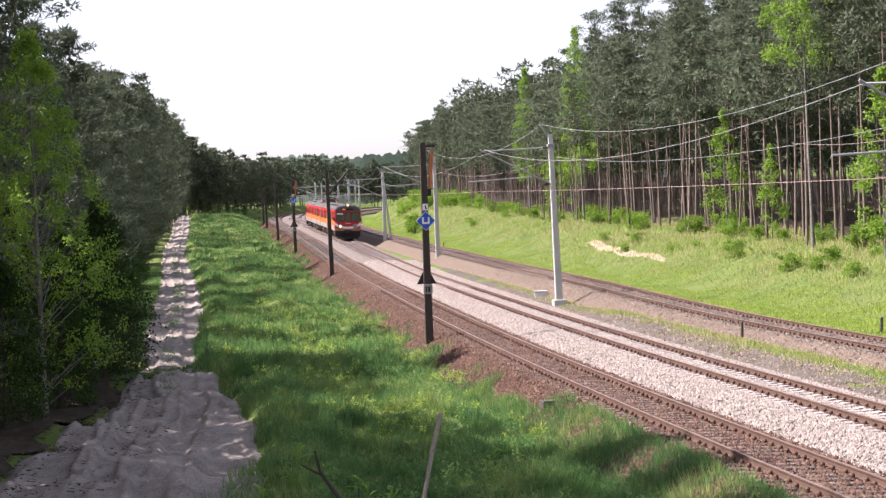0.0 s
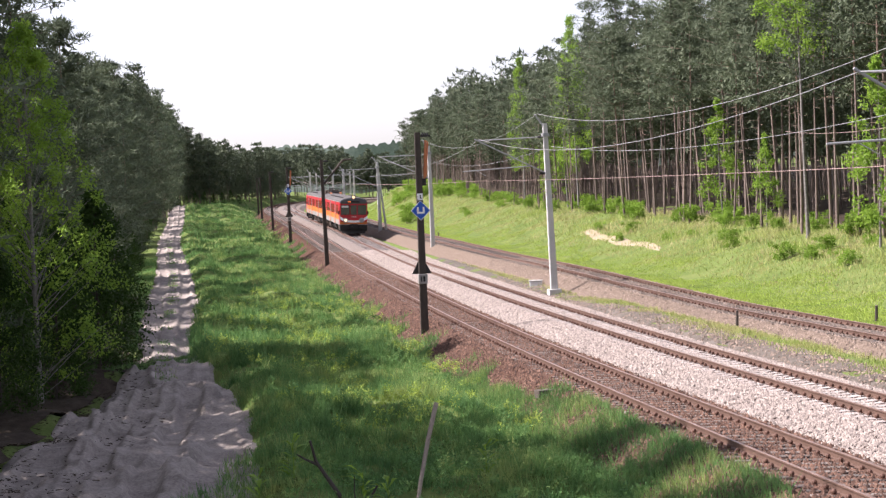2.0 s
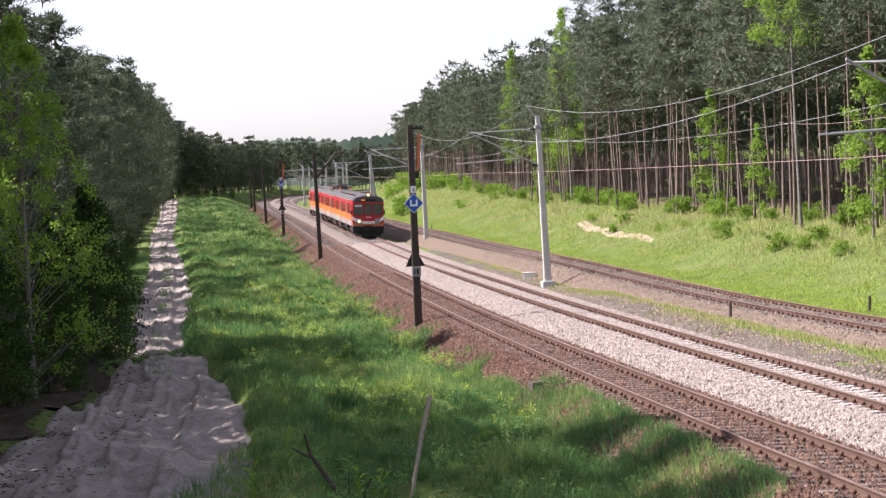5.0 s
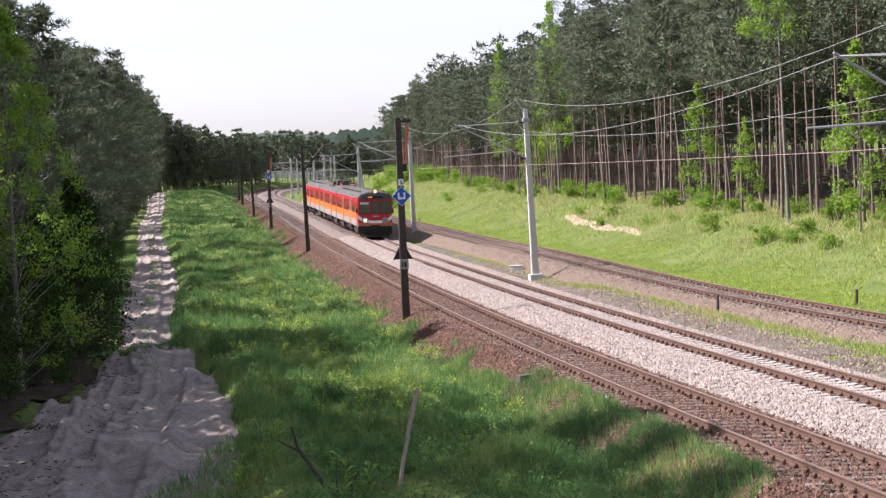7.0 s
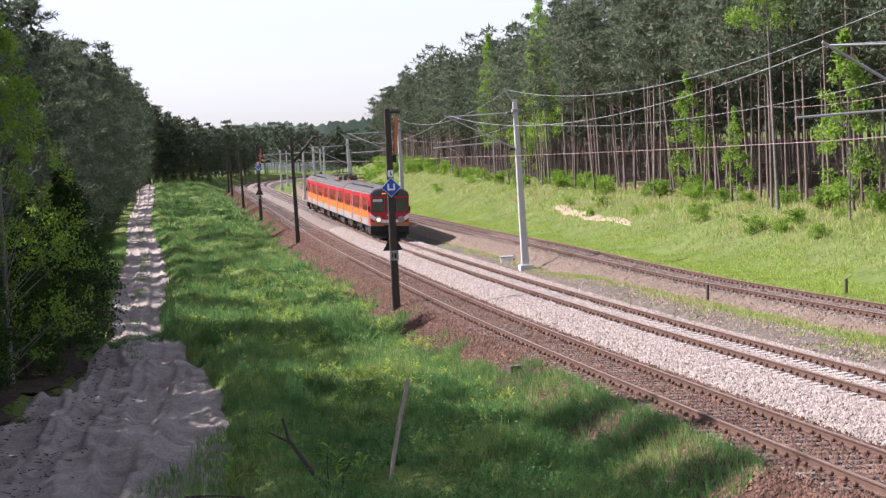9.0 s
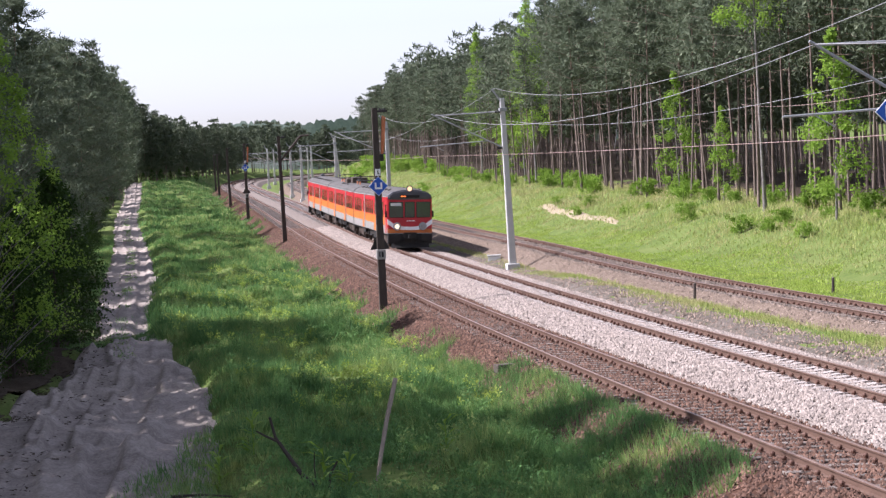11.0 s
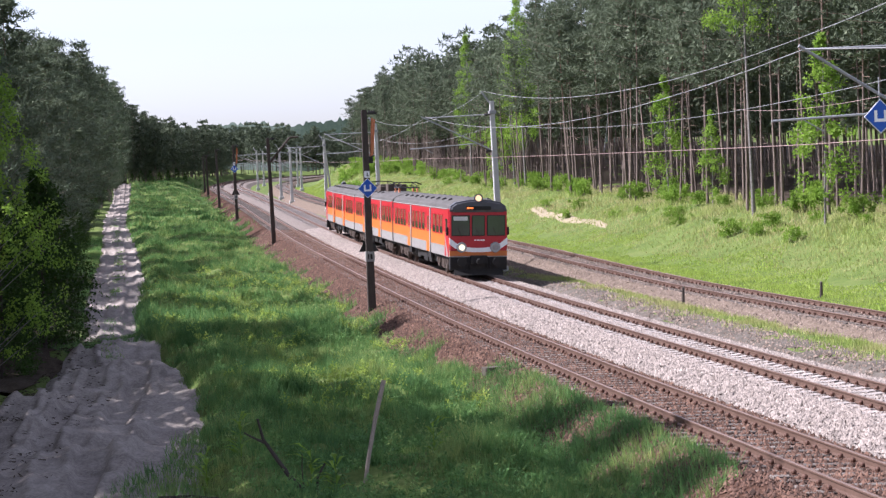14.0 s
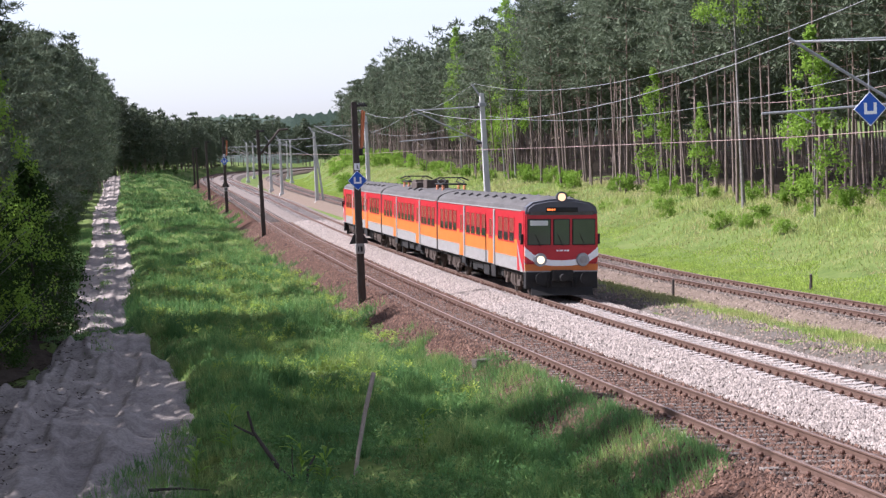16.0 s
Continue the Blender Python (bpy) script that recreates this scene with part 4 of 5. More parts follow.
    low = [(1.43, 1.62), (1.1, 1.4), (0.8, 1.28), (0.4, 1.24), (0, 1.23), (-0.4, 1.24), (-0.8, 1.28), (-1.1, 1.4), (-1.43, 1.62)]
    prism(bm, top + low, f - 0.1, f - 0.05)
    part("white_band", bm, M_WHITE, c, "white curved band")
    for x, lit in ((-0.83, True), (0.83, False)):
        bm = bmesh.new()
        tube(bm, (x, f - 0.2, 1.47), (x, f - 0.05, 1.47), 0.24, 0.27, n=20)
        h = part("headlamp", bm, M_STEEL, c)
        bm = bmesh.new()
        tube(bm, (x, f - 0.215, 1.47), (x, f - 0.19, 1.47), 0.15, n=20)
        part("lens", bm, M_LAMP if lit else M_REDLENS, h, "lit round headlamp" if lit else "unlit round headlamp")
    bm = bmesh.new()
    tube(bm, (0, f - 0.14, 3.86), (0, f + 0.25, 3.86), 0.22, 0.17, n=20)
    h = part("roof_lamp", bm, M_CAP, c)
    bm = bmesh.new()
    tube(bm, (0, f - 0.155, 3.86), (0, f - 0.13, 3.86), 0.15, n=20)
    part("lens", bm, M_TOPLAMP, h, "lit amber roof lamp")
    # running number as plain bars
    for x0, x1 in ((-0.2, -0.12), (-0.08, 0.06), (0.1, 0.18), (0.2, 0.3)):
        bm = bmesh.new()
        box(bm, x0, x1, f - 0.1, f - 0.088, 1.79, 1.85)
        part("number_bar", bm, M_WHITE, face)
    # black buffer beam, coupler, plough and hoses
    bm = bmesh.new()
    box(bm, -1.41, 1.41, f - 0.12, f + 0.3, 0.36, 1.02, 0.05)
    part("buffer_beam", bm, M_BLACK, c)
    bm = bmesh.new()
    box(bm, -1.42, 1.42, f - 0.115, f + 0.05, 1.0, 1.05, 0.015)
    part("grey_trim", bm, M_LIGHT, c)
    bm = bmesh.new()
    box(bm, -0.42, 0.42, f - 0.32, f - 0.05, 0.66, 1.08, 0.06)
    tube(bm, (0, f - 0.2, 0.8), (0, f - 0.55, 0.8), 0.14, n=10)
    part("coupler", bm, M_BLACK, c)
    bm = bmesh.new()
    prism(bm, [(f - 0.3, 0.12), (f + 0.15, 0.16), (f + 0.25, 0.55), (f - 0.05, 0.55)], -1.2, 1.2, axis="x")
    part("plough", bm, M_BLACK, c)
    for x in (-0.55, -0.4, 0.4, 0.55):
        bm = bmesh.new()
        tube(bm, (x, f - 0.16, 0.75), (x * 1.05, f - 0.24, 0.4), 0.03, n=6)
        part("air_hose", bm, M_BLACK, c)


def pantograph(c, y, rise):
    """Four insulators, a base frame, two folding arms and the collector head."""
    root = part("pantograph", ring_flat(y), M_DARKSTEEL, c, "dark steel pantograph")
    root.location.z = 0.14
    for sx in (-0.55, 0.55):
        for sy in (-0.9, 0.9):
            bm = bmesh.new()
            for k in range(4):
                tube(bm, (sx, y + sy, 3.66 + k * 0.07), (sx, y + sy, 3.72 + k * 0.07), 0.09, 0.05, n=8)
            part("insulator", bm, M_RUST, root)
        for sy in (-1, 1):
            bm = bmesh.new()
            tube(bm, (sx, y + sy * 0.25, 4.0), (sx * 0.9, y + sy * 1.35, 4.0 + 0.45 * rise), 0.03, n=6)
            tube(bm, (sx * 0.9, y + sy * 1.35, 4.0 + 0.45 * rise), (sx * 0.7, y + sy * 0.12, 4.06 + rise), 0.024, n=6)
            part("arm", bm, M_DARKSTEEL, root)
    bm = bmesh.new()
    for sy in (-0.2, 0.2):
        tube(bm, (-0.6, y + sy, 4.1 + rise), (0.6, y + sy, 4.1 + rise), 0.03, n=6)
        for s in (-1, 1):
            tube(bm, (s * 0.6, y + sy, 4.1 + rise), (s * 0.92, y + sy, 3.96 + rise), 0.025, n=6)
    part("collector_head", bm, M_DARKSTEEL, root)


def ring_flat(y):
    bm = bmesh.new()
    for sx in (-0.6, 0.6):
        tube(bm, (sx, y - 1.3, 3.97), (sx, y + 1.3, 3.97), 0.04, n=6)
    for sy in (-1.2, 0, 1.2):
        tube(bm, (-0.6, y + sy, 3.97), (0.6, y + sy, 3.97), 0.035, n=6)
    return bm


def build_train():
    a = carriage("red and orange driving carriage with grey roof", True)
    cab_front(a)
    b = carriage("red and orange motor carriage carrying pantographs", False)
    pantograph(b, -6.2, 0.2)
    pantograph(b, 6.2, 0.18)
    for y0, y1, x0, x1, z1 in ((-1.8, -0.6, -0.6, 0.6, 4.15), (0.6, 2.6, -0.8, 0.8, 4.0), (3.0, 4.2, -0.5, 0.5, 4.1)):
        bm = bmesh.new()
        box(bm, x0, x1, y0, y1, 3.74, z1 + 0.14, 0.05)
        part("roof_box", bm, M_BRAKE, b, "rusty brown roof equipment box")
    c = carriage("red and orange rear driving carriage", True)
    cab_front(c)
    return [a, b, c]


# ---- masts, signs and wires ----
def diamond_sign(parent, m, plate=True):
    """A blue diamond with a white open-topped square, facing -y."""
    h = 0.42
    bm = bmesh.new()
    prism(bm, [(0, -h), (h, 0), (0, h), (-h, 0)], -0.012, 0.012)
    s = part("diamond_sign", bm, M_WHITE, parent, "blue diamond sign with white mark")
    s.matrix_basis = m
    bm = bmesh.new()
    k = h - 0.025
    prism(bm, [(0, -k), (k, 0), (0, k), (-k, 0)], -0.018, -0.013)
    part("blue_field", bm, M_BLUE, s)
    bm = bmesh.new()
    box(bm, -0.16, -0.085, -0.026, -0.019, -0.13, 0.15)
    box(bm, 0.085, 0.16, -0.026, -0.019, -0.13, 0.15)
    box(bm, -0.085, 0.085, -0.026, -0.019, -0.13, -0.055)
    part("white_mark", bm, M_WHITE, s)
    if plate:
        bm = bmesh.new()
        box(bm, -0.11, 0.11, -0.012, 0.012, 0.44, 0.72)
        p = part("number_plate", bm, M_WHITE, s, "small white plate with dark bars")
        bm = bmesh.new()
        box(bm, -0.02, 0.025, -0.018, -0.012, 0.5, 0.66)
        box(bm, 0.025, 0.07, -0.018, -0.012, 0.5, 0.54)
        part("plate_bar", bm, M_BLACK, p)
    return s


def dark_mast(x, y, z, h, lean, sign=False, arm=0):
    t = thing("catenary_mast", "dark tarred mast on the ballast shoulder", "mast", pose(x, y, z, 0, lean, 0), "dark masts")
    bm = bmesh.new()
    prism(bm, [(-0.17, -0.15), (0.17, -0.15), (0.17, 0.15), (-0.17, 0.15)], -0.6, h, axis="z")
    for v in bm.verts:
        if v.co.z > 1:
            v.co.x *= 0.68
            v.co.y *= 0.75
    bmesh.ops.bevel(bm, geom=list(bm.edges), offset=0.025, segments=2, affect="EDGES")
    part("post", bm, M_TAR, t)
    bm = bmesh.new()
    box(bm, -0.02, 0.55, -0.03, 0.03, h - 0.2, h - 0.12, 0.01)
    for k in range(3):
        tube(bm, (0.22 + k * 0.1, 0, h - 0.12), (0.22 + k * 0.1, 0, h - 0.02), 0.06, 0.03, n=8)
    part("top_bracket", bm, M_DARKSTEEL, t)
    if sign:
        diamond_sign(t, pose(0, -0.2, 5.5 - 0.1))
        bm = bmesh.new()
        prism(bm, [(-0.42, 2.72), (0.42, 2.72), (0.05, 3.42), (-0.05, 3.42)], 0.2, 0.23)
        part("triangle_board", bm, M_DARKSTEEL, t, "dark triangular board seen from behind")
        bm = bmesh.new()
        box(bm, -0.19, 0.19, -0.19, 0.19, 2.3, 2.72, 0.02)
        band = part("paint_band", bm, M_LIGHT, t, "flaking pale painted band")
        for x0, x1 in ((-0.1, -0.05), (0.0, 0.09)):
            bm = bmesh.new()
            box(bm, x0, x1, -0.196, -0.19, 2.4, 2.62)
            part("number_bar", bm, M_BLACK, band)
        # folded rusty bracket hanging beside the post
        bm = bmesh.new()
        tube(bm, (0.34, 0, h - 0.35), (0.24, 0, h - 1.95), 0.05, n=8)
        tube(bm, (0.44, 0.05, h - 0.4), (0.3, 0.05, h - 1.9), 0.035, n=8)
        for k in range(7):
            tube(bm, (0.36 - k * 0.018, 0, h - 0.5 - k * 0.2), (0.43 - k * 0.018, 0.05, h - 0.55 - k * 0.2), 0.02, n=6)
        part("folded_bracket", bm, M_RUST, t, "rust-orange folded bracket")
        bm = bmesh.new()
        for k in range(4):
            tube(bm, (0.14, 0, h - 2.0 - k * 0.07), (0.3, 0, h - 2.0 - k * 0.07), 0.05, 0.04, n=8)
        part("insulator", bm, M_DARKSTEEL, t)
    if arm:
        bm = bmesh.new()
        tube(bm, (0.1, 0, h - 1.9), (arm * 0.72, 0, h - 0.1), 0.085, n=8)
        tube(bm, (arm * 0.72, 0, h - 0.1), (arm, 0, h - 0.08), 0.07, n=8)
        part("cantilever_arm", bm, M_TAR, t)
    return t


def concrete_mast(x, y, z, h, lean, reach, legs=1, sign=False):
    """A tapered concrete mast with a footing and a tubular cantilever towards -x."""
    t = thing("concrete_mast", "pale concrete catenary mast with tubular cantilever", "mast", pose(x, y, z, 0, lean, 0), "concrete masts")
    bm = bmesh.new()
    box(bm, -0.36, 0.36, -0.36, 0.36, -0.5, 0.38, 0.05)
    part("footing", bm, M_CONC, t)
    bm = bmesh.new()
    prism(bm, [(-0.2, -0.17), (0.2, -0.17), (0.2, 0.17), (-0.2, 0.17)], 0.35, h, axis="z")
    for v in bm.verts:
        if v.co.z > 1:
            v.co.x *= 0.62
            v.co.y *= 0.7
    bmesh.ops.bevel(bm, geom=list(bm.edges), offset=0.03, segments=2, affect="EDGES")
    part("post", bm, M_CONC, t)
    if legs == 2:
        bm = bmesh.new()
        tube(bm, (0.75, -0.1, -0.3), (0.05, 0, h - 0.8), 0.13, 0.09, n=8)
        part("raking_leg", bm, M_CONC, t)
        bm = bmesh.new()
        box(bm, 0.45, 1.0, -0.4, 0.2, -0.5, 0.3, 0.05)
        part("footing", bm, M_CONC, t)
    bm = bmesh.new()
    tube(bm, (0, 0, h - 0.3), (-0.55, 0, h + 0.55), 0.05, n=8)
    box(bm, -0.2, 0.2, -0.2, 0.2, h - 0.75, h - 0.55, 0.02)
    part("feeder_strut", bm, M_STEEL, t)
    # upper tube, strut and lower tube of the cantilever
    zu, zl = h - 0.75, h - 2.6
    bm = bmesh.new()
    tube(bm, (-0.12, 0, zu), (-reach, 0, zu - 0.02), 0.035, n=8)
    part("upper_tube", bm, M_STEEL, t)
    bm = bmesh.new()
    tube(bm, (-0.1, 0, zl - 0.2), (-reach - 0.15, 0, zu + 0.08), 0.04, n=8)
    part("strut", bm, M_STEEL, t)
    bm = bmesh.new()
    tube(bm, (-0.9, 0, zl + 0.25), (-reach - 0.9, 0, zl + 0.15), 0.03, n=8)
    tube(bm, (-reach - 0.1, 0, zl + 0.15), (-reach + 0.4, 0, zl - 0.15), 0.015, n=6)
    part("registration_tube", bm, M_STEEL, t)
    for zz in (zu, zl - 0.2):
        bm = bmesh.new()
        for k in range(4):
            tube(bm, (-0.16 - k * 0.08, 0, zz), (-0.22 - k * 0.08, 0, zz), 0.085, 0.05, n=8)
        part("insulator", bm, M_DARKSTEEL, t)
    if sign:
        diamond_sign(t, pose(-1.55, -0.08, 7.05 - 0.1), plate=False)
        bm = bmesh.new()
        tube(bm, (-1.55, -0.05, 6.6), (-1.55, -0.05, 7.9), 0.015, n=6)
        part("hanger", bm, M_STEEL, t)
    return t


DARK = [(10.64, 82.4, -0.8, 8.7, 1.0), (12.28, 152.3, -0.5, 8.5, 0.0), (12.78, 204.2, 0.3, 7.9, 0.3), (13.6, 251.6, 0.85, 7.5, -0.4), (15.2, 312.2, 1.4, 6.7, 0.2), (16.6, 352.2, 1.6, 6.8, 0.0)]
for i, (x, y, z, h, lean) in enumerate(DARK):
    dark_mast(x, y, z, h, lean - 0.6, sign=i in (0, 2), arm=2.35 if i == 1 else 0)
PALE = [(20.0, 45.3, -0.75, 9.4), (21.6, 109.2, -0.91, 9.75), (23.1, 170.5, -0.42, 9.5), (23.66, 217.8, 0.33, 8.2), (23.7, 260.5, 0.8, 7.5), (25.3, 316.0, 1.3, 7.4), (27.5, 371.6, 1.7, 7.4), (32.5, 421.3, 1.9, 7.4)]
for i, (x, y, z, h) in enumerate(PALE):
    p2 = track_point(2, y)[0]
    concrete_mast(x, y, z, h, -0.8 if i == 1 else 0.0, max(1.6, x - p2.x), legs=2 if i == 3 else 1, sign=i == 0)
for k, (y, l) in enumerate(((283.0, -2.6), (337.5, 2.9), (394.0, 3.0))):
    p = track_point(3, y, l)[0]
    concrete_mast(p.x, y, p.z - 0.7, 7.4, 0.0, 2.0)


def wire(label, points, r, material, sag):
    """A wire that hangs between its supports."""
    pts = []
    for a, b in zip(points, points[1:]):
        a, b = Vector(a), Vector(b)
        n = 14
        for i in range(n):
            u = i / n
            p = a.lerp(b, u)
            p.z -= 4 * sag * u * (1 - u)
            pts.append(p)
    pts.append(Vector(points[-1]))
    v, f = [], []
    for p in pts:
        v += [(p.x + r, p.y, p.z), (p.x, p.y, p.z + r), (p.x - r, p.y, p.z), (p.x, p.y, p.z - r)]
    for i in range(len(pts) - 1):
        for j in range(4):
            f.append((4 * i + j, 4 * i + (j + 1) % 4, 4 * i + 4 + (j + 1) % 4, 4 * i + 4 + j))
    ob = mesh_ob("overhead_wire", v, f, material, smooth=True)
    return tagged(ob, label, "wire", "overhead wires")


def over_track(dz, l=0.0):
    out = [tuple(track_point(2, -20.0, l)[0] + Vector((0, 0, dz)))]
    for x, y, z, h in PALE:
        p = track_point(2, y, l)[0]
        out.append((p.x, y, z + h - 0.75 if dz > 6.5 else max(p.z + 5.2, 5.6 + 0.0024 * (y - 45)) if y < 245 else p.z + 5.0))
    return out


wire("bright sagging messenger wire over the relaid track", over_track(7.8), 0.011, M_WIRE, 1.15)
contact = over_track(5.85)
wire("taut copper contact wire over the relaid track", contact, 0.01, M_COPPER, 0.06)
wire("bright feeder wire along the mast tops", [(19.4, -20.0, 9.3)] + [(x - 0.55, y, z + h + 0.55) for x, y, z, h in PALE], 0.011, M_WIRE, 1.25)
wire("bright return wire along the masts", [(20.2, -20.0, 8.2)] + [(x + 0.1, y, z + h - 1.3) for x, y, z, h in PALE[:4]], 0.009, M_WIRE, 0.75)
wire("copper anchor wire from the near mast to the wood side", [(19.8, 45.4, 6.9), (30.5, 93.8, 7.5)], 0.009, M_COPPER, 0.3)
# droppers between messenger and contact wire
for i in range(1, 3):
    x0, y0, z0, h0 = PALE[i - 1]
    x1, y1, z1, h1 = PALE[i]
    for u in (0.32,):
        y = y0 + (y1 - y0) * u
        p = track_point(2, y)[0]
        zm = (z0 + h0 - 0.75) * (1 - u) + (z1 + h1 - 0.75) * u - 4 * 1.15 * u * (1 - u)
        wire("short dropper between messenger and contact wire", [(p.x, y, zm), (p.x, y + 0.8, 5.65)], 0.008, M_WIRE, 0.1)


# ---- small things beside the tracks ----
def block(name, label, cat, x, y, z, sx, sy, sz, material, turn=0.0, bevel=0.03):
    t = thing(name, label, cat, pose(x, y, z, 0, 0, turn))
    bm = bmesh.new()
    box(bm, -sx / 2, sx / 2, -sy / 2, sy / 2, -0.1, sz, bevel)
    for v in bm.verts:
        v.co += Vector((noise.noise(v.co * 5), noise.noise(v.co * 5 + Vector((3, 1, 2))), 0)) * 0.02
    part("body", bm, material, t)
    return t


block("concrete_slab", "weathered concrete slab lying on brown ballast", "concrete block", 10.3, 54.0, -0.36, 0.55, 0.35, 0.15, M_DIRT, 12)
tb = block("cable_box", "white concrete cable box beside the track", "cable box", 22.0, 116.9, -0.95, 0.75, 0.5, 0.5, M_WHITE, -10)
bm = bmesh.new()
box(bm, -0.42, 0.42, -0.3, 0.3, 0.5, 0.57, 0.02)
part("lid", bm, M_CONC, tb)
block("marker_stone", "small grey concrete marker stone", "marker", 24.2, 137.5, -0.8, 0.26, 0.22, 0.55, M_CONC)
block("marker_stone", "dark marker stone by the side track", "marker", 27.9, 243.7, 0.0, 0.3, 0.25, 0.6, M_DARKSTEEL)
for x, y, z, h in ((22.75, 77.2, -0.62, 0.62), (28.05, 75.6, -0.64, 0.64), (27.6, 199.3, 0.0, 0.8)):
    t = thing("marker_post", "short dark wooden post in the grass", "post", pose(x, y, z, 0, 2, 0))
    bm = bmesh.new()
    tube(bm, (0, 0, -0.3), (0, 0, h), 0.065, 0.055, n=10)
    part("post", bm, M_TAR, t)
    bm = bmesh.new()
    tube(bm, (0, 0, h), (0, 0, h + 0.03), 0.06, 0.03, n=10)
    part("cap", bm, M_WOOD, t)

M_DEADWOOD = mat("dead_wood", [(0.03, 0.024, 0.02), (0.07, 0.055, 0.045)], 6, 0.9, bump=0.5)
M_PALEWOOD = mat("grey_stick", [(0.2, 0.16, 0.13), (0.34, 0.28, 0.23)], 9, 0.9, bump=0.4)


def chain(bm, pts, r0, r1, n=7):
    """One bent tapering stem through the points."""
    rows, ps = [], [Vector(p) for p in pts]
    for i, p in enumerate(ps):
        d = (ps[min(i + 1, len(ps) - 1)] - ps[max(i - 1, 0)]).normalized()
        q = d.to_track_quat("Z", "Y")
        r = r0 + (r1 - r0) * i / (len(ps) - 1)
        rows.append([bm.verts.new(p + q @ Vector((r * math.cos(a * 2 * math.pi / n), r * math.sin(a * 2 * math.pi / n), 0))) for a in range(n)])
    for a, b in zip(rows, rows[1:]):
        for k in range(n):
            bm.faces.new((a[k], a[(k + 1) % n], b[(k + 1) % n], b[k]))
    bm.faces.new(list(reversed(rows[0])))
    bm.faces.new(rows[-1])
    return bm


t = thing("leaning_stick", "grey weathered stick leaning in the grass", "stick")
part("shaft", chain(bmesh.new(), [(4.72, 39.18, -0.95), (4.86, 39.32, -0.3), (5.06, 39.52, 0.45), (5.3, 39.73, 1.2)], 0.04, 0.05), M_PALEWOOD, t)
part("knot", chain(bmesh.new(), [(5.06, 39.52, 0.45), (5.12, 39.46, 0.55)], 0.03, 0.012), M_PALEWOOD, t)
t = thing("dead_branch", "dark forked dead branch rising from the grass", "branch")
part("stem", chain(bmesh.new(), [(3.85, 36.77, -1.15), (3.7, 37.25, -0.95), (3.35, 37.21, -0.58), (3.08, 37.19, -0.25), (2.78, 37.29, 0.22), (2.61, 37.27, 0.5), (2.52, 37.26, 0.9)], 0.07, 0.024), M_DEADWOOD, t)
part("side_twig", chain(bmesh.new(), [(2.66, 37.28, 0.42), (2.42, 37.25, 0.55), (2.25, 37.24, 0.66)], 0.03, 0.012), M_DEADWOOD, t)
part("side_twig", chain(bmesh.new(), [(3.35, 37.21, -0.58), (3.3, 37.09, -0.1), (3.32, 37.09, 0.2)], 0.018, 0.008), M_DEADWOOD, t)
part("side_twig", chain(bmesh.new(), [(3.6, 37.73, -0.85), (3.66, 37.73, -0.35), (3.82, 37.75, -0.1)], 0.03, 0.02), M_DEADWOOD, t)
t = thing("fallen_twig", "dark fallen twig beside the sandy road", "branch")
part("stem", chain(bmesh.new(), [(0.6, 38.2, -0.62), (1.2, 38.01, -0.6), (1.75, 37.93, -0.66)], 0.035, 0.015), M_DEADWOOD, t)


# ---- broad-leaved trees and shrubs ----
def birch(seed, label, h, spread, low, clumps, per, leaf, r0, radius=(0.35, 0.75), group="birches", bark=None, foliage=None):
    rs = np.random.RandomState(seed)
    bend = rs.uniform(-0.3, 0.3, 2)
    axis = lambda u: np.array([bend[0] * math.sin(u * 2), bend[1] * math.sin(u * 2.4), u * h])
    cs, rr, limbs = [], [], []
    for i in range(clumps):
        u = low + (1 - low) * rs.uniform(0, 1) ** 0.9
        k = (u - low) / (1 - low)
        reach = spread * max(0.06, (1 - k) ** 0.75) * (0.55 + 0.45 * min(1, k * 5))
        a, q = rs.uniform(0, 2 * math.pi), math.sqrt(rs.uniform(0.1, 1))
        c = axis(u) + np.array([math.cos(a) * q * reach, math.sin(a) * q * reach, 0.25 * q * reach])
        cs.append(c)
        rr.append(rs.uniform(*radius) * (1.05 - 0.5 * k))
        if i % 4 == 0:
            limbs.append((axis(max(0.03, u - 0.1)), c))
    crown = leaves(rs, cs, rr, per, leaf, leaf * 0.75, 0.3)
    return tree_thing("birch_tree", label, "birch tree", axis, limbs, crown, r0, 0.93, bark or M_BIRCHBARK, bark or M_BIRCHBARK, foliage or M_BIRCH, group=group)


M_BIRCHBARK = mat("birch_bark", [(0.06, 0.05, 0.045), (0.17, 0.155, 0.14), (0.3, 0.28, 0.26)], 3, 0.8, bump=0.3, stretch=(1, 1, 4))


def set_at(ob, x, y, turn, s=1.0):
    ob.matrix_basis = pose(x, y, float(ground_z(x, y)), 0, 0, turn) @ Matrix.Diagonal((s, s, s, 1))
    return ob


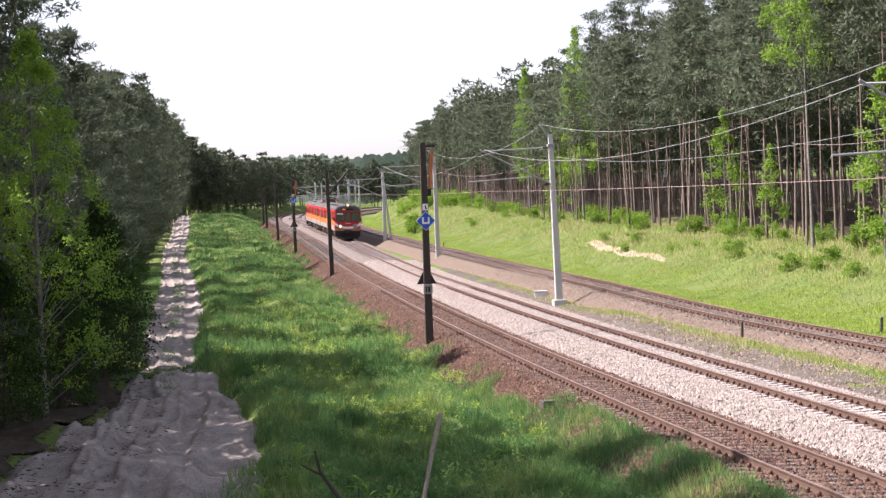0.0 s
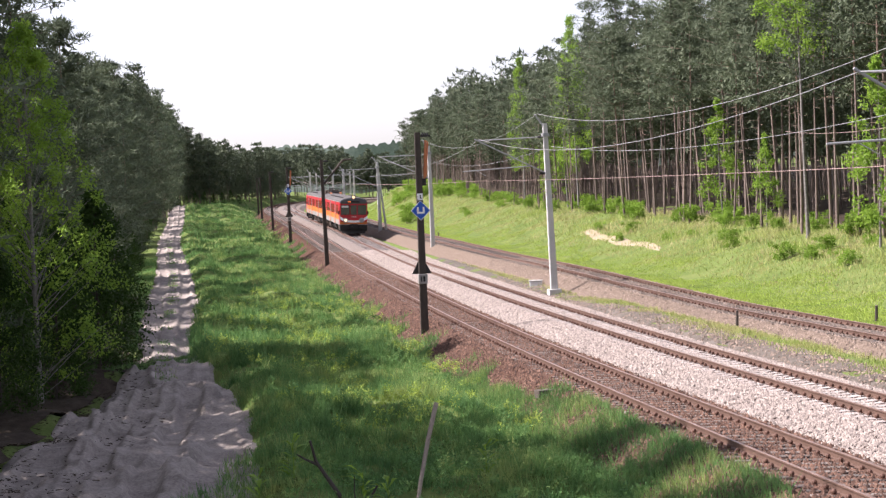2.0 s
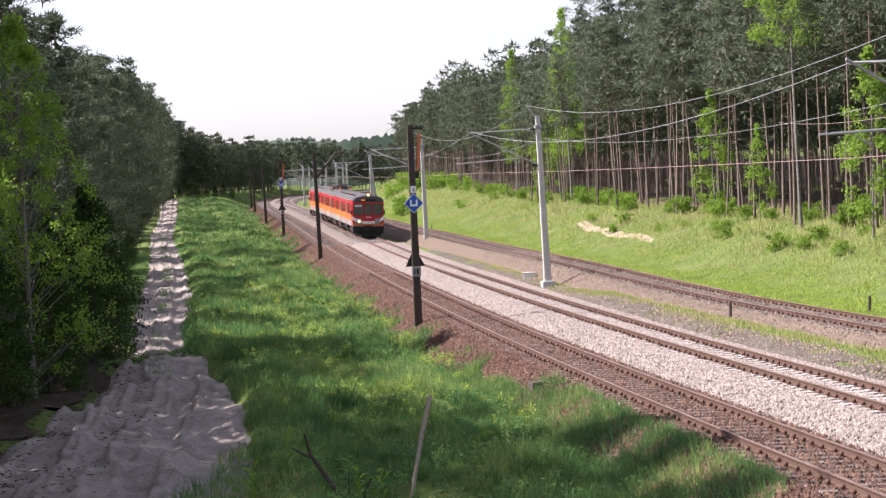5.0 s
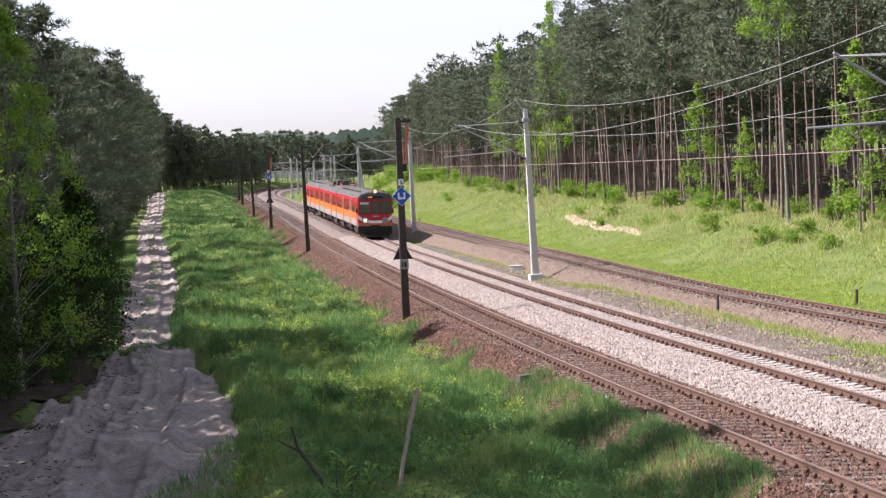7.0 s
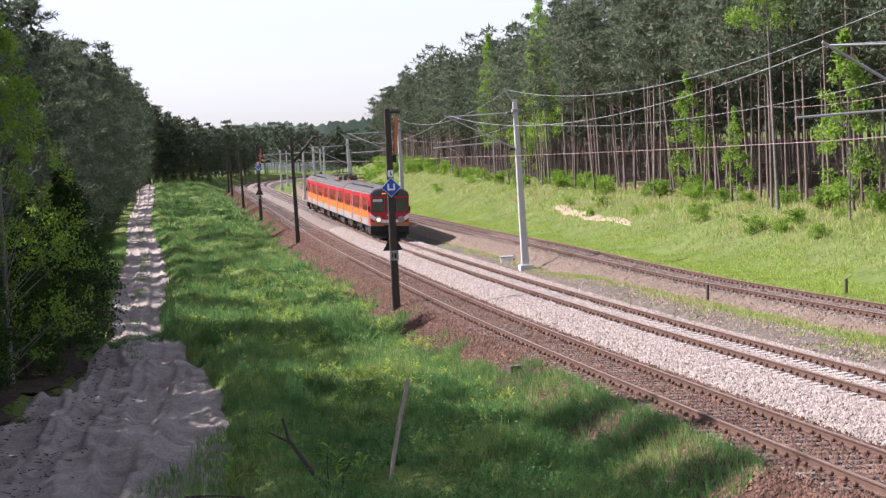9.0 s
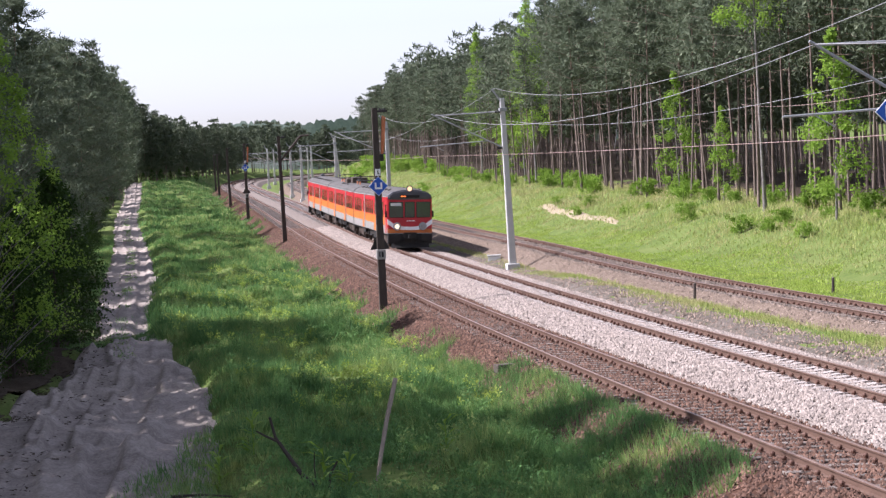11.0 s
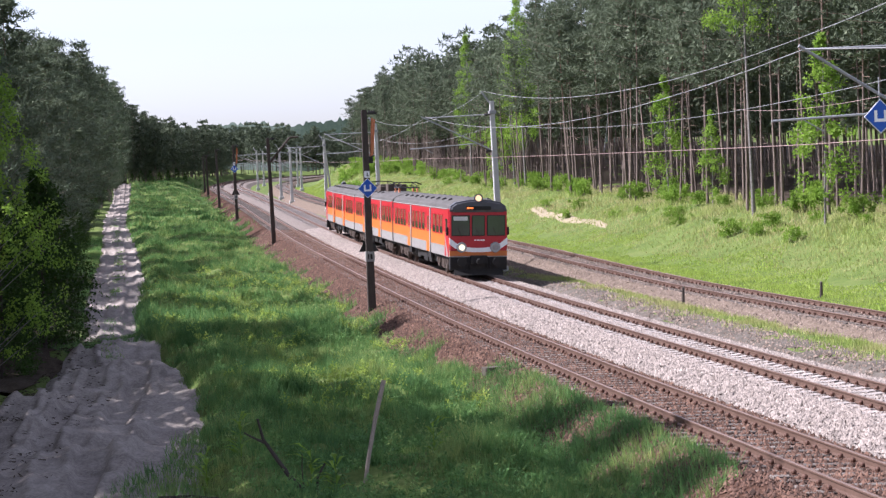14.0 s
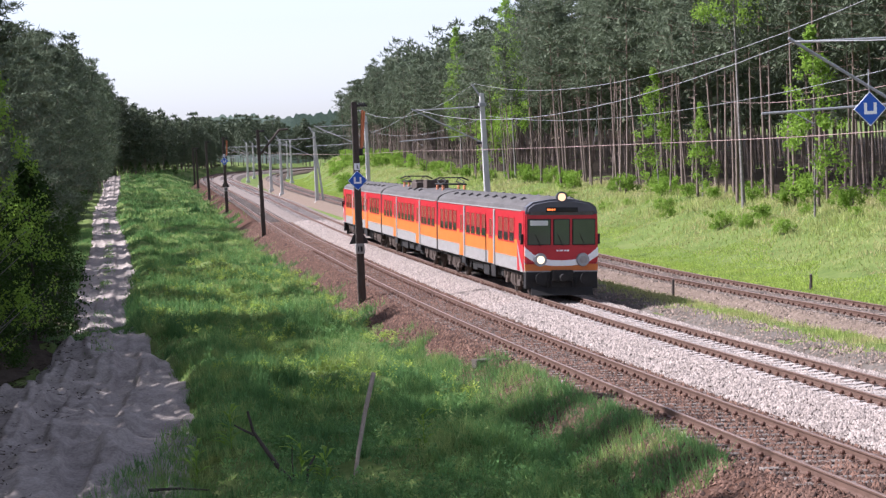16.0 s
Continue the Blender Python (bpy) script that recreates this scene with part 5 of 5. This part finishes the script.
def broadleaf():
    tall = birch(101, "young birch in fresh bright green leaf", 12.2, 3.7, 0.05, 420, 44, 0.1, 0.1, (0.25, 0.6))
    set_at(tall, -4.2, 63.6, 20)
    for x, y, a, s in ((-6.4, 67.7, 130, 0.95), (-7.2, 59.0, 240, 1.0)):
        set_at(copy_thing(tall, Matrix.Identity(4)), x, y, a, s)
    bush = birch(111, "broad leafy bush at the edge of the sandy road", 6.4, 2.5, 0.02, 250, 46, 0.11, 0.07, (0.3, 0.7), "roadside bushes", M_TAR, M_SHADEBUSH)
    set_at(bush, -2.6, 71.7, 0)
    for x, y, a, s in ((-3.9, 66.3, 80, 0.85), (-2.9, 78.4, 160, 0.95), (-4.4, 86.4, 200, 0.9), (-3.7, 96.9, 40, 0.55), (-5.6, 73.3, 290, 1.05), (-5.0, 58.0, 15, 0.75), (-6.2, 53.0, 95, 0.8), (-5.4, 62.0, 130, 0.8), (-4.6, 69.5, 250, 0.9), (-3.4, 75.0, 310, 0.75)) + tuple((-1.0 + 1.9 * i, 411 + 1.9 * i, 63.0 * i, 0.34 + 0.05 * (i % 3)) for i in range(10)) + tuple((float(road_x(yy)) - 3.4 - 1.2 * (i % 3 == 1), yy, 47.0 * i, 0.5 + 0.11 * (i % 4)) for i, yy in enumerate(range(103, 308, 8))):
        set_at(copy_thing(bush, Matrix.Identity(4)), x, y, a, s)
    edge = birch(121, "tall slender birch in bright leaf among pines", 18.5, 2.6, 0.22, 140, 64, 0.15, 0.11, (0.45, 0.95), "birches at the forest edge")
    set_at(edge, 40.3, 189.4, 0, 1.02)
    crowned = birch(122, "tall birch with a high bright crown among pines", 20.5, 3.4, 0.52, 120, 70, 0.17, 0.11, (0.5, 1.0), "birches at the forest edge")
    set_at(crowned, 37.7, 112.4, 70)
    for x, y, a, s in ((41.0, 198.1, 300, 0.8), (40.6, 220.2, 50, 0.9)):
        set_at(copy_thing(edge, Matrix.Identity(4)), x, y, a, s)
    low = birch(123, "young leafy birch growing before the pines", 9.0, 2.1, 0.12, 54, 56, 0.17, 0.06, (0.3, 0.9), "birches at the forest edge")
    set_at(low, 39.5, 136.4, 200)
    for x, y, a, s in ((36.8, 98.2, 10, 1.1), (38.8, 124.0, 60, 0.7), (41.2, 206.0, 20, 1.2)):
        set_at(copy_thing(low, Matrix.Identity(4)), x, y, a, s)
    # undergrowth shrubs along the forest edge and on the bank
    protos = []
    for i in range(3):
        rs = np.random.RandomState(200 + i)
        n = 26
        cs = np.stack([rs.normal(0, 0.5, n), rs.normal(0, 0.5, n), rs.uniform(0.2, 1.25, n)], -1)
        t = thing("green_shrub", "low bright green shrub on the grassy bank", "shrub", group="shrubs on the bank")
        fast_mesh("foliage", leaves(rs, cs, rs.uniform(0.2, 0.42, n), 46, 0.15, 0.1), 3, M_BIRCH, t)
        bm = bmesh.new()
        for c in cs[::3]:
            tube(bm, (c[0] * 0.1, c[1] * 0.1, -0.1), tuple(c), 0.02, 0.006, n=4)
        part("twig_frame", bm, M_BARK, t)
        protos.append(t)
    rnd = random.Random(12)
    spots = [(34.9, 108.3, 0.75), (35.2, 104.5, 0.6), (36.4, 105.4, 0.7), (35.0, 118.8, 0.55), (31.5, 255.1, 1.3), (33.0, 267.5, 1.5), (36.5, 126.3, 0.6), (34.5, 96.6, 0.6)]
    y = 82.0
    while y < 395:
        e = float(line3_x(min(y, 556)))
        spots.append((e + rnd.uniform(13.0, 18.5), y, rnd.uniform(0.45, 1.1)))
        if rnd.random() < 0.25:
            spots.append((e + rnd.uniform(8, 13), y + 1, rnd.uniform(0.35, 0.6)))
        y += rnd.uniform(2.0, 5.0)
    # the overgrown mound before the bend
    for i in range(9):
        spots.append((rnd.uniform(37, 44), rnd.uniform(265, 320), rnd.uniform(0.9, 1.6)))
    for i, (x, y, s) in enumerate(spots):
        p = protos[i % 3]
        set_at(copy_thing(p, Matrix.Identity(4)) if i >= 3 else p, x, y, rnd.uniform(0, 360), s)


broadleaf()


# ---- grass, stones ----
def blades(name, label, n, fx, lo, hi, width, seed, material, lean=0.35, raw=False):
    """Single blades of grass; fx gives places and a height factor."""
    rs = np.random.RandomState(seed)
    x, y, hf = fx(rs, n)
    n = len(x)
    z = ground_z(x, y, raw)
    d = x - line_x(y)
    z = np.where((d > -3.4) & (d < -1.4), np.maximum(z, line_z(y) + np.interp(d, [-3.4, -2.9, -1.65], [-1.0, -0.85, -0.22])), z)
    ln = rs.uniform(lo, hi, n) * hf
    a = rs.uniform(0, 2 * math.pi, n)
    w = width * rs.uniform(0.6, 1.4, n)
    t = rs.normal(0, lean, (n, 2)) * ln[:, None]
    sx, sy = np.cos(a) * w / 2, np.sin(a) * w / 2
    p = np.stack([np.stack([x - sx, y - sy, z - 0.03], -1), np.stack([x + t[:, 0], y + t[:, 1], z + ln], -1), np.stack([x + sx, y + sy, z - 0.03], -1)], 1)
    ob = fast_mesh(name, p.reshape(-1, 3), 3, material)
    return tagged(ob, label, "grass", kind="stuff")


def verge(y0, y1, power):
    def fx(rs, n):
        y = y0 + (y1 - y0) * rs.uniform(0, 1, n) ** power
        left = road_x(y) + road_w(y) * 0.9 + 0.18 * np.sin(y * 1.1) + 0.1 * np.sin(y * 2.9)
        right = line_x(y) - 2.6 + 1.35 * smooth01(-y, -62, -44) + (1 - 0.4 * smooth01(-y, -62, -46)) * ( 0.5 * np.sin(y * 0.5) + 0.35 * np.sin(y * 1.3 + 1) + 0.2 * np.sin(y * 3.1))
        x = left + (right - left) * rs.uniform(0, 1, n)
        # most blades gather in tussocks of their own height
        m = n // 50
        own = rs.uniform(0, 1, n) < 0.35
        c = rs.randint(0, m, n)
        size = 0.09 + 0.0016 * (y0 - 30)
        x = np.where(own, x, np.minimum(x[c] + rs.normal(0, 1, n) * size, right))
        y = np.where(own, y, y[c] + rs.normal(0, 1, n) * size)
        tuft = np.where(own, 0.6, rs.uniform(0.5, 1.5, m)[c])
        d = wob(x, y, 0.9, 0.5) + 0.6 * wob(x, y, 0.35, 1.5)
        bare = ((x - 10.0) / 1.7) ** 2 + ((y - 37.3) / 1.1) ** 2
        keep = (rs.uniform(-1.1, 0.6, n) < d) & ((bare > 1) | (rs.uniform(0, 1, n) < 0.12))
        hf = 0.4 + 0.8 * np.clip(d + 0.4, 0, 1.3) * (1 - 0.45 * smooth01(x, right - 2.0, right))
        return x[keep], y[keep], (hf * tuft * (0.55 + 0.45 * np.maximum(smooth01(y, 39, 45), smooth01(x, 5, 8))))[keep]
    return fx


def left_side(rs, n):
    y = rs.uniform(72, 185, n)
    x = road_x(y) - road_w(y) - rs.uniform(0, 1, n) ** 1.5 * 6
    return x, y, 0.6 + 0.4 * rs.uniform(0, 1, n)


def bank(rs, n):
    y = 46 + 330 * rs.uniform(0, 1, n) ** 1.5
    x = line3_x(y) + 6.5 + rs.uniform(0, 1, n) * 13
    d = wob(x, y, 1.6, 0.3)
    up = smooth01(x - line3_x(y), 6, 12)
    return x, y, 0.35 + 0.9 * up * np.clip(0.6 + d, 0.1, 1.6)


def bank_foot(rs, n):
    y = 46 + 330 * rs.uniform(0, 1, n) ** 1.5
    x = line3_x(y) + 2.2 + rs.uniform(0, 1, n) * (5.2 + 1.2 * np.sin(y * 0.21) + 0.8 * np.sin(y * 0.53))
    return x, y, 0.4 + 0.35 * np.clip(0.5 + wob(x, y, 1.1, 1.3), 0, 1.2)


def between(rs, n):
    y = 44 + 148 * rs.uniform(0, 1, n) ** 1.3
    x = line3_x(y) - 2.2 - np.abs(rs.normal(0, 0.95, n))
    ok = (x > line_x(y) + 8.0) & (rs.uniform(-1.0, 0.7, n) < lumps(x, y, 2.4, 2))
    return x[ok], y[ok], 0.5 + 0.4 * rs.uniform(0, 1, ok.sum())


def road_grass(rs, n):
    y = rs.uniform(68, 235, n)
    x = road_x(y) + rs.normal(0, 0.22, n)
    ok = rs.uniform(-0.2, 1.2, n) < wob(x * 0.3, y, 1.9, 2.2)
    # a tongue of grass that crosses the road
    m = n // 4
    y[:m], x[:m], ok[:m] = 76.5 + rs.normal(0, 1.3, m), road_x(76.5) + rs.uniform(-1.5, 1.4, m), True
    return x[ok], y[ok], 0.5 + 0.3 * rs.uniform(0, 1, ok.sum())


def shoulder_grass(rs, n):
    """The ragged edge of the verge that creeps up the brown shoulder."""
    y = 33 + 31 * rs.uniform(0, 1, n)
    edge = line_x(y) - 1.75 - 0.9 * smooth01(y, 48, 62) + 0.35 * smooth01(-y, -47, -38) + 0.35 * lumps(0 * y + 2.0, y, 2.2, 2)
    x = edge - 2.6 * rs.uniform(0, 1, n) ** 1.3
    ok = rs.uniform(-0.9, 0.5, n) < lumps(x, y, 1.1, 2) + 0.3
    return x[ok], y[ok], 0.5 + 0.6 * rs.uniform(0, 1, ok.sum())


def creeping_grass(rs, n):
    """Grass and weeds that spill over the near edge of the sand."""
    y = 36.5 + 10 * rs.uniform(0, 1, n)
    x = -0.5 + 0.34 * (y - 38.8) + 0.4 * lumps(y, 0 * y, 1.5, 2) + 2.2 * rs.uniform(0, 1, n) ** 0.7
    ok = rs.uniform(-0.8, 0.8, n) < lumps(x, y, 0.9, 2) + 0.25
    return x[ok], y[ok], 0.4 + 0.7 * rs.uniform(0, 1, ok.sum())


M_DRYGRASS = mat("bank_grass", [(0.2, 0.3, 0.06), (0.32, 0.39, 0.11), (0.42, 0.4, 0.18), (0.48, 0.39, 0.24)], 0.2, 0.6, bump=0, fine=1.0, coords="World", spec=0.12, trans=0.45, island=0.2)
blades("verge_grass", "lush uneven green grass beside the brown ballast", 180000, verge(32, 77, 1.0), 0.16, 0.5, 0.026, 1, M_GRASS)
blades("verge_grass_far", "green grass strip between sandy road and railway", 120000, verge(75, 186, 1.3), 0.2, 0.5, 0.05, 2, M_GRASS)
blades("verge_grass_distant", "distant green grass strip along the railway", 50000, verge(180, 495, 1.4), 0.25, 0.6, 0.13, 3, M_GRASS)
blades("roadside_grass", "shaded grass under the bushes", 30000, left_side, 0.15, 0.4, 0.035, 4, M_GRASS)
blades("bank_grass", "dry olive and yellowish grass on the upper bank", 110000, bank, 0.18, 0.42, 0.06, 5, M_DRYGRASS)
blades("shoulder_grass", "ragged grass creeping up the brown ballast shoulder", 34000, shoulder_grass, 0.16, 0.45, 0.028, 9, M_GRASS)
blades("creeping_grass", "sparse grass spilling over the sand", 7000, creeping_grass, 0.12, 0.4, 0.024, 10, M_GRASS, raw=True)
M_LUSH = mat("lush_grass", [(0.25, 0.36, 0.065), (0.33, 0.43, 0.085), (0.42, 0.47, 0.14)], 0.3, 0.6, bump=0, fine=2.0, coords="World", spec=0.12, trans=0.45, island=0.2)
blades("bank_foot_grass", "bright lush grass at the foot of the bank", 120000, bank_foot, 0.08, 0.2, 0.06, 8, M_LUSH)
blades("strip_grass", "patchy grass between the tracks", 44000, between, 0.12, 0.32, 0.035, 6, M_DRYGRASS)
blades("road_grass", "grass tufts in the middle of the sandy road", 13000, road_grass, 0.1, 0.25, 0.035, 7, M_GRASS, raw=True)


def weeds():
    """Broad-leaved weeds standing in the verge."""
    rs = np.random.RandomState(31)
    n = 1700
    y = 33 + 88 * rs.uniform(0, 1, n) ** 1.2
    left, right = road_x(y) + road_w(y) + 0.2, line_x(y) - 2.3
    x = left + (right - left) * rs.uniform(0, 1, n) ** 0.8
    cs = np.stack([x, y, ground_z(x, y) + rs.uniform(0.12, 0.4, n)], -1)
    r = rs.uniform(0.1, 0.3, n)
    # near shade and random patches get the dark leaf, the sunlit verge the bright
    low = (y < 50) | (wob(x, y, 1.4, 0.9) < 0.0)
    for name, label, sel, material in (("verge_weeds", "small leafy weeds, dark for the near shade and in random patches", low, M_GRASS), ("bright_weeds", "leafy weeds in patches, coloured bright for the sunlit grass", ~low, M_LUSH)):
        ob = fast_mesh(name, leaves(rs, cs[sel], r[sel], 26, 0.085, 0.05), 3, material)
        tagged(ob, label, "weeds", kind="stuff")


weeds()


def tall_weed(x, y, seed):
    """A leafy plant of long pointed leaves."""
    rs = np.random.RandomState(seed)
    z = float(ground_z(x, y))
    t = thing("tall_weed", "bright green plant with long pointed leaves", "weed", pose(x, y, z))
    for i in range(16):
        a, k = rs.uniform(0, 6.28), rs.uniform(0.25, 0.9)
        dx, dy, ln = math.cos(a), math.sin(a), rs.uniform(0.3, 0.55)
        w = 0.045
        p = [(0, 0, 0.05 * i), (dx * ln * 0.5 - dy * w, dy * ln * 0.5 + dx * w, 0.05 * i + 0.22 * k), (dx * ln * 0.5 + dy * w, dy * ln * 0.5 - dx * w, 0.05 * i + 0.22 * k), (dx * ln * 0.55, dy * ln * 0.55, 0.05 * i + 0.2 * k), (dx * ln, dy * ln, 0.05 * i + 0.2 * k)]
        mesh_ob("leaf", p, [(0, 1, 3), (0, 3, 2), (1, 4, 3), (3, 4, 2)], M_BIRCH, t)
    bm = bmesh.new()
    tube(bm, (0, 0, -0.1), (0, 0, 0.8), 0.012, 0.006, n=6)
    part("stem", bm, M_BIRCH, t)
    return t


for i, (x, y) in enumerate(((4.0, 37.6), (3.6, 38.4), (1.6, 39.5), (6.4, 40.5), (2.4, 41.0))):
    tall_weed(x, y, 300 + i)


def stones(name, label, n, y0, y1, d0, d1, base, material, seed, height, size=(0.022, 0.046)):
    """Loose ballast stones: uneven half-sunk lumps on the bed."""
    rs = np.random.RandomState(seed)
    y = y0 + (y1 - y0) * rs.uniform(0, 1, n) ** 1.25
    o = rs.uniform(d0, d1, n)
    x = base(y) + o
    z = line_z(y) + height(o, x, y)
    r = rs.uniform(*size, n)[:, None]
    ax = np.array([[1, 0, -0.3], [0, 1, -0.3], [-1, 0, -0.3], [0, -1, -0.3], [0, 0, 1]], float)
    v = ax[None] * r[:, None] * rs.uniform(0.6, 1.5, (n, 5, 1)) + rs.normal(0, 0.3, (n, 5, 3)) * r[:, None]
    v += np.stack([x, y, z], -1)[:, None, :]
    tri = np.array([[0, 1, 4], [1, 2, 4], [2, 3, 4], [3, 0, 4]])
    me = bpy.data.meshes.new(name)
    vv = v.reshape(-1, 3).astype(np.float32)
    ff = (tri[None] + 5 * np.arange(n)[:, None, None]).reshape(-1).astype(np.int32)
    me.vertices.add(len(vv))
    me.vertices.foreach_set("co", vv.ravel())
    me.loops.add(len(ff))
    me.loops.foreach_set("vertex_index", ff)
    me.polygons.add(len(ff) // 3)
    me.polygons.foreach_set("loop_start", np.arange(0, len(ff), 3, dtype=np.int32))
    me.materials.append(material)
    me.update(calc_edges=True)
    return tagged(new(name, me), label, "stones", kind="stuff")


M_BSTONE = mat("brown_stone", [(0.045, 0.024, 0.016), (0.098, 0.053, 0.036), (0.17, 0.105, 0.074)], 1.6, 0.9, bump=0, fine=30, coords="World", island=0.65)
M_GSTONE = mat("pale_stone", [(0.17, 0.141, 0.121), (0.275, 0.231, 0.2), (0.385, 0.328, 0.284)], 3, 0.9, bump=0, fine=30, coords="World", island=0.35)
BPROF = lambda o: np.interp(o, [-3.4, -2.9, -1.65, 1.4], [-1.0, -0.85, -0.22, -0.22])
GPROF = lambda o: np.interp(o, [1.3, 1.75, 6.3, 7.5, 7.9], [-0.24, -0.16, -0.2, -0.85, -1.05])
stones("brown_ballast_stones", "loose rust-brown ballast stones", 76000, 25, 170, -3.0, 1.5, line_x, M_BSTONE, 41, lambda o, x, y: BPROF(o) + cant_z(o, x, y) + 0.02 + 0.022 * (np.abs(o) < 1.3))
stones("pale_ballast_stones", "loose pale ballast stones", 170000, 25, 170, 1.35, 7.2, line_x, M_GSTONE, 42, lambda o, x, y: GPROF(o) + cant_z(o, x, y) - 0.015 - 0.022 * (np.abs(o - gap(y)) < 1.32), (0.022, 0.046))
M_OSTONE = mat("grey_brown_stone", [(0.1, 0.073, 0.054), (0.185, 0.14, 0.108), (0.29, 0.23, 0.183)], 3, 0.9, bump=0, fine=30, coords="World", island=0.5)
stones("side_ballast_stones", "loose grey-brown stones by the side track", 26000, 42, 140, -2.4, 2.2, line3_x, M_OSTONE, 43, lambda o, x, y: np.interp(o, [-2.9, -2.5, -1.5, 1.5, 2.3, 2.6], [-1.1, -0.8, -0.3, -0.3, -0.7, -1.05]) + rise3(y) + 0.01)


stones("cinder_stones", "scattered grey stones on the cinder strip", 9000, 42, 130, 6.7, 9.0, line_x, M_OSTONE, 44, lambda o, x, y: ground_z(x, y, True) - line_z(y) + 0.03, (0.015, 0.05))


def sand_patch():
    us, vs = np.linspace(-1, 1, 15), np.linspace(-1, 1, 31)
    gu, gv = np.meshgrid(us, vs)
    rag = 1 + 0.18 * np.sin(gv * 9) * np.sign(gu)
    x = 34.5 + 0.5 * gv + gu * 0.6 * np.sqrt(np.clip(1 - gv ** 2, 0.02, 1)) * rag
    y = 149 + gv * 16.5
    z = ground_z(x, y) + 0.06 - 0.1 * np.maximum(np.abs(gu), np.abs(gv)) ** 6 + 0.05 * wob(x, y, 0.5)
    i = (np.arange(30)[:, None] * 15 + np.arange(14)[None, :]).ravel()
    ob = mesh_ob("sand_scar", np.stack([x, y, z], -1).reshape(-1, 3).tolist(), np.stack([i, i + 1, i + 16, i + 15], -1).tolist(), M_BANKSAND, smooth=True)
    tagged(ob, "bare sandy scar on the grassy bank", "sand", kind="structure")


sand_patch()


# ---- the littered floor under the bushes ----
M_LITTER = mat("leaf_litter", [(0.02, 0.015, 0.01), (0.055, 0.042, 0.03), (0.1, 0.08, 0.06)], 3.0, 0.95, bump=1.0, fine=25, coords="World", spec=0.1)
ly = np.arange(36, 130, 0.6)
lu = np.linspace(0, 1, 16)
gu, gy = np.meshgrid(lu, ly)
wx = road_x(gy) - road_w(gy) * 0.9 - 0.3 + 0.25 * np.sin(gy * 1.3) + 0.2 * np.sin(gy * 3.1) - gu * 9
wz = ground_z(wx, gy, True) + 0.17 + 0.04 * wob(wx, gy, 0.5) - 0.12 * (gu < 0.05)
i0 = (np.arange(len(ly) - 1)[:, None] * 16 + np.arange(15)[None, :]).ravel()
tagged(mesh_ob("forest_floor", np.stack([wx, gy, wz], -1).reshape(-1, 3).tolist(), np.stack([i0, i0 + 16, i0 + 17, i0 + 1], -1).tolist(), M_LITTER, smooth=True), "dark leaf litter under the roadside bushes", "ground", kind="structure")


# dark floor sheet added over the green meadow to darken the wood's interior
fy = np.arange(66, 420, 6.0)
gu, gy = np.meshgrid(np.linspace(0, 1, 14), fy)
wx = line3_x(gy) + 15.5 + 0.8 * np.sin(gy * 0.5) + 55 * gu
wz = ground_z(wx, gy) + 0.1 - 0.3 * (gu == 0)
i0 = (np.arange(len(fy) - 1)[:, None] * 14 + np.arange(13)[None, :]).ravel()
tagged(mesh_ob("pine_wood_floor", np.stack([wx, gy, wz], -1).reshape(-1, 3).tolist(), np.stack([i0, i0 + 1, i0 + 15, i0 + 14], -1).tolist(), M_LITTER, smooth=True), "dark needle litter laid to deepen the dark under the pines", "ground", kind="structure")


def litter():
    """Dark scraps of bark and twig strewn over the sand."""
    rs = np.random.RandomState(77)
    n = 2600
    y = 37 + 45 * rs.uniform(0, 1, n) ** 1.3
    x = road_x(y) - road_w(y) * (1.05 - 1.1 * rs.uniform(0, 1, n) ** 3)
    z = ground_z(x, y, True) + 0.02
    a, ln, w = rs.uniform(0, 6.28, n), rs.uniform(0.04, 0.22, n), rs.uniform(0.012, 0.035, n)
    dx, dy = np.cos(a) * ln, np.sin(a) * ln
    p = np.stack([np.stack([x - dy * 0.1, y + dx * 0.1, z], -1), np.stack([x + dx, y + dy, z + 0.04], -1), np.stack([x + dy * 0.15, y - dx * 0.15, z + w], -1)], 1)
    tagged(fast_mesh("bark_litter", p.reshape(-1, 3), 3, M_LITTER), "dark bark scraps and twigs on the sand", "litter", kind="stuff")


litter()


def car_pose(t, k):
    """Carriage k of the train at t seconds: it rides on its two bogies."""
    s0 = y_front(t) + 0.1
    a = track_point(2, s0 + k * 21.65 + 3.4)[0]
    b = track_point(2, s0 + k * 21.65 + 17.84)[0]
    mid, d = (a + b) / 2, (b - a).normalized()
    ang = math.atan2(d.x, d.y)
    m = Matrix.Translation(mid) @ Matrix.Rotation(-ang, 4, "Z") @ Matrix.Rotation(math.asin(d.z), 4, "X") @ Matrix.Rotation(CANT, 4, "Y")
    return m @ Matrix.Rotation(math.pi, 4, "Z") if k == 2 else m


CARS = build_train()

pines()
ridge()
build_track(1, "old railway track on weathered wooden sleepers", False, 0.6, 30, 122, 410)
build_track(2, "relaid railway track on concrete sleepers", True, 0.6, 30, 122, 410)
build_track(3, "rusty side track along the green bank", False, 0.6, 45, 125, 410)


def motions():
    """The carriages run along the relaid track and their wheels turn."""
    for k, c in enumerate(CARS):
        walk(c, [(t / 2, car_pose(t / 2, k)) for t in range(0, 33)])
    n = 240
    for w, y in WHEELS:
        sign = -1 if w.parent is CARS[2] else 1
        rows = []
        for i in range(n + 1):
            t = 16.0 * i / n
            gone = y_front(0) - y_front(t)
            rows.append((t, pose(0, y, 0.47) @ Matrix.Rotation(sign * gone / 0.47, 4, "X")))
        walk(w, rows)


motions()
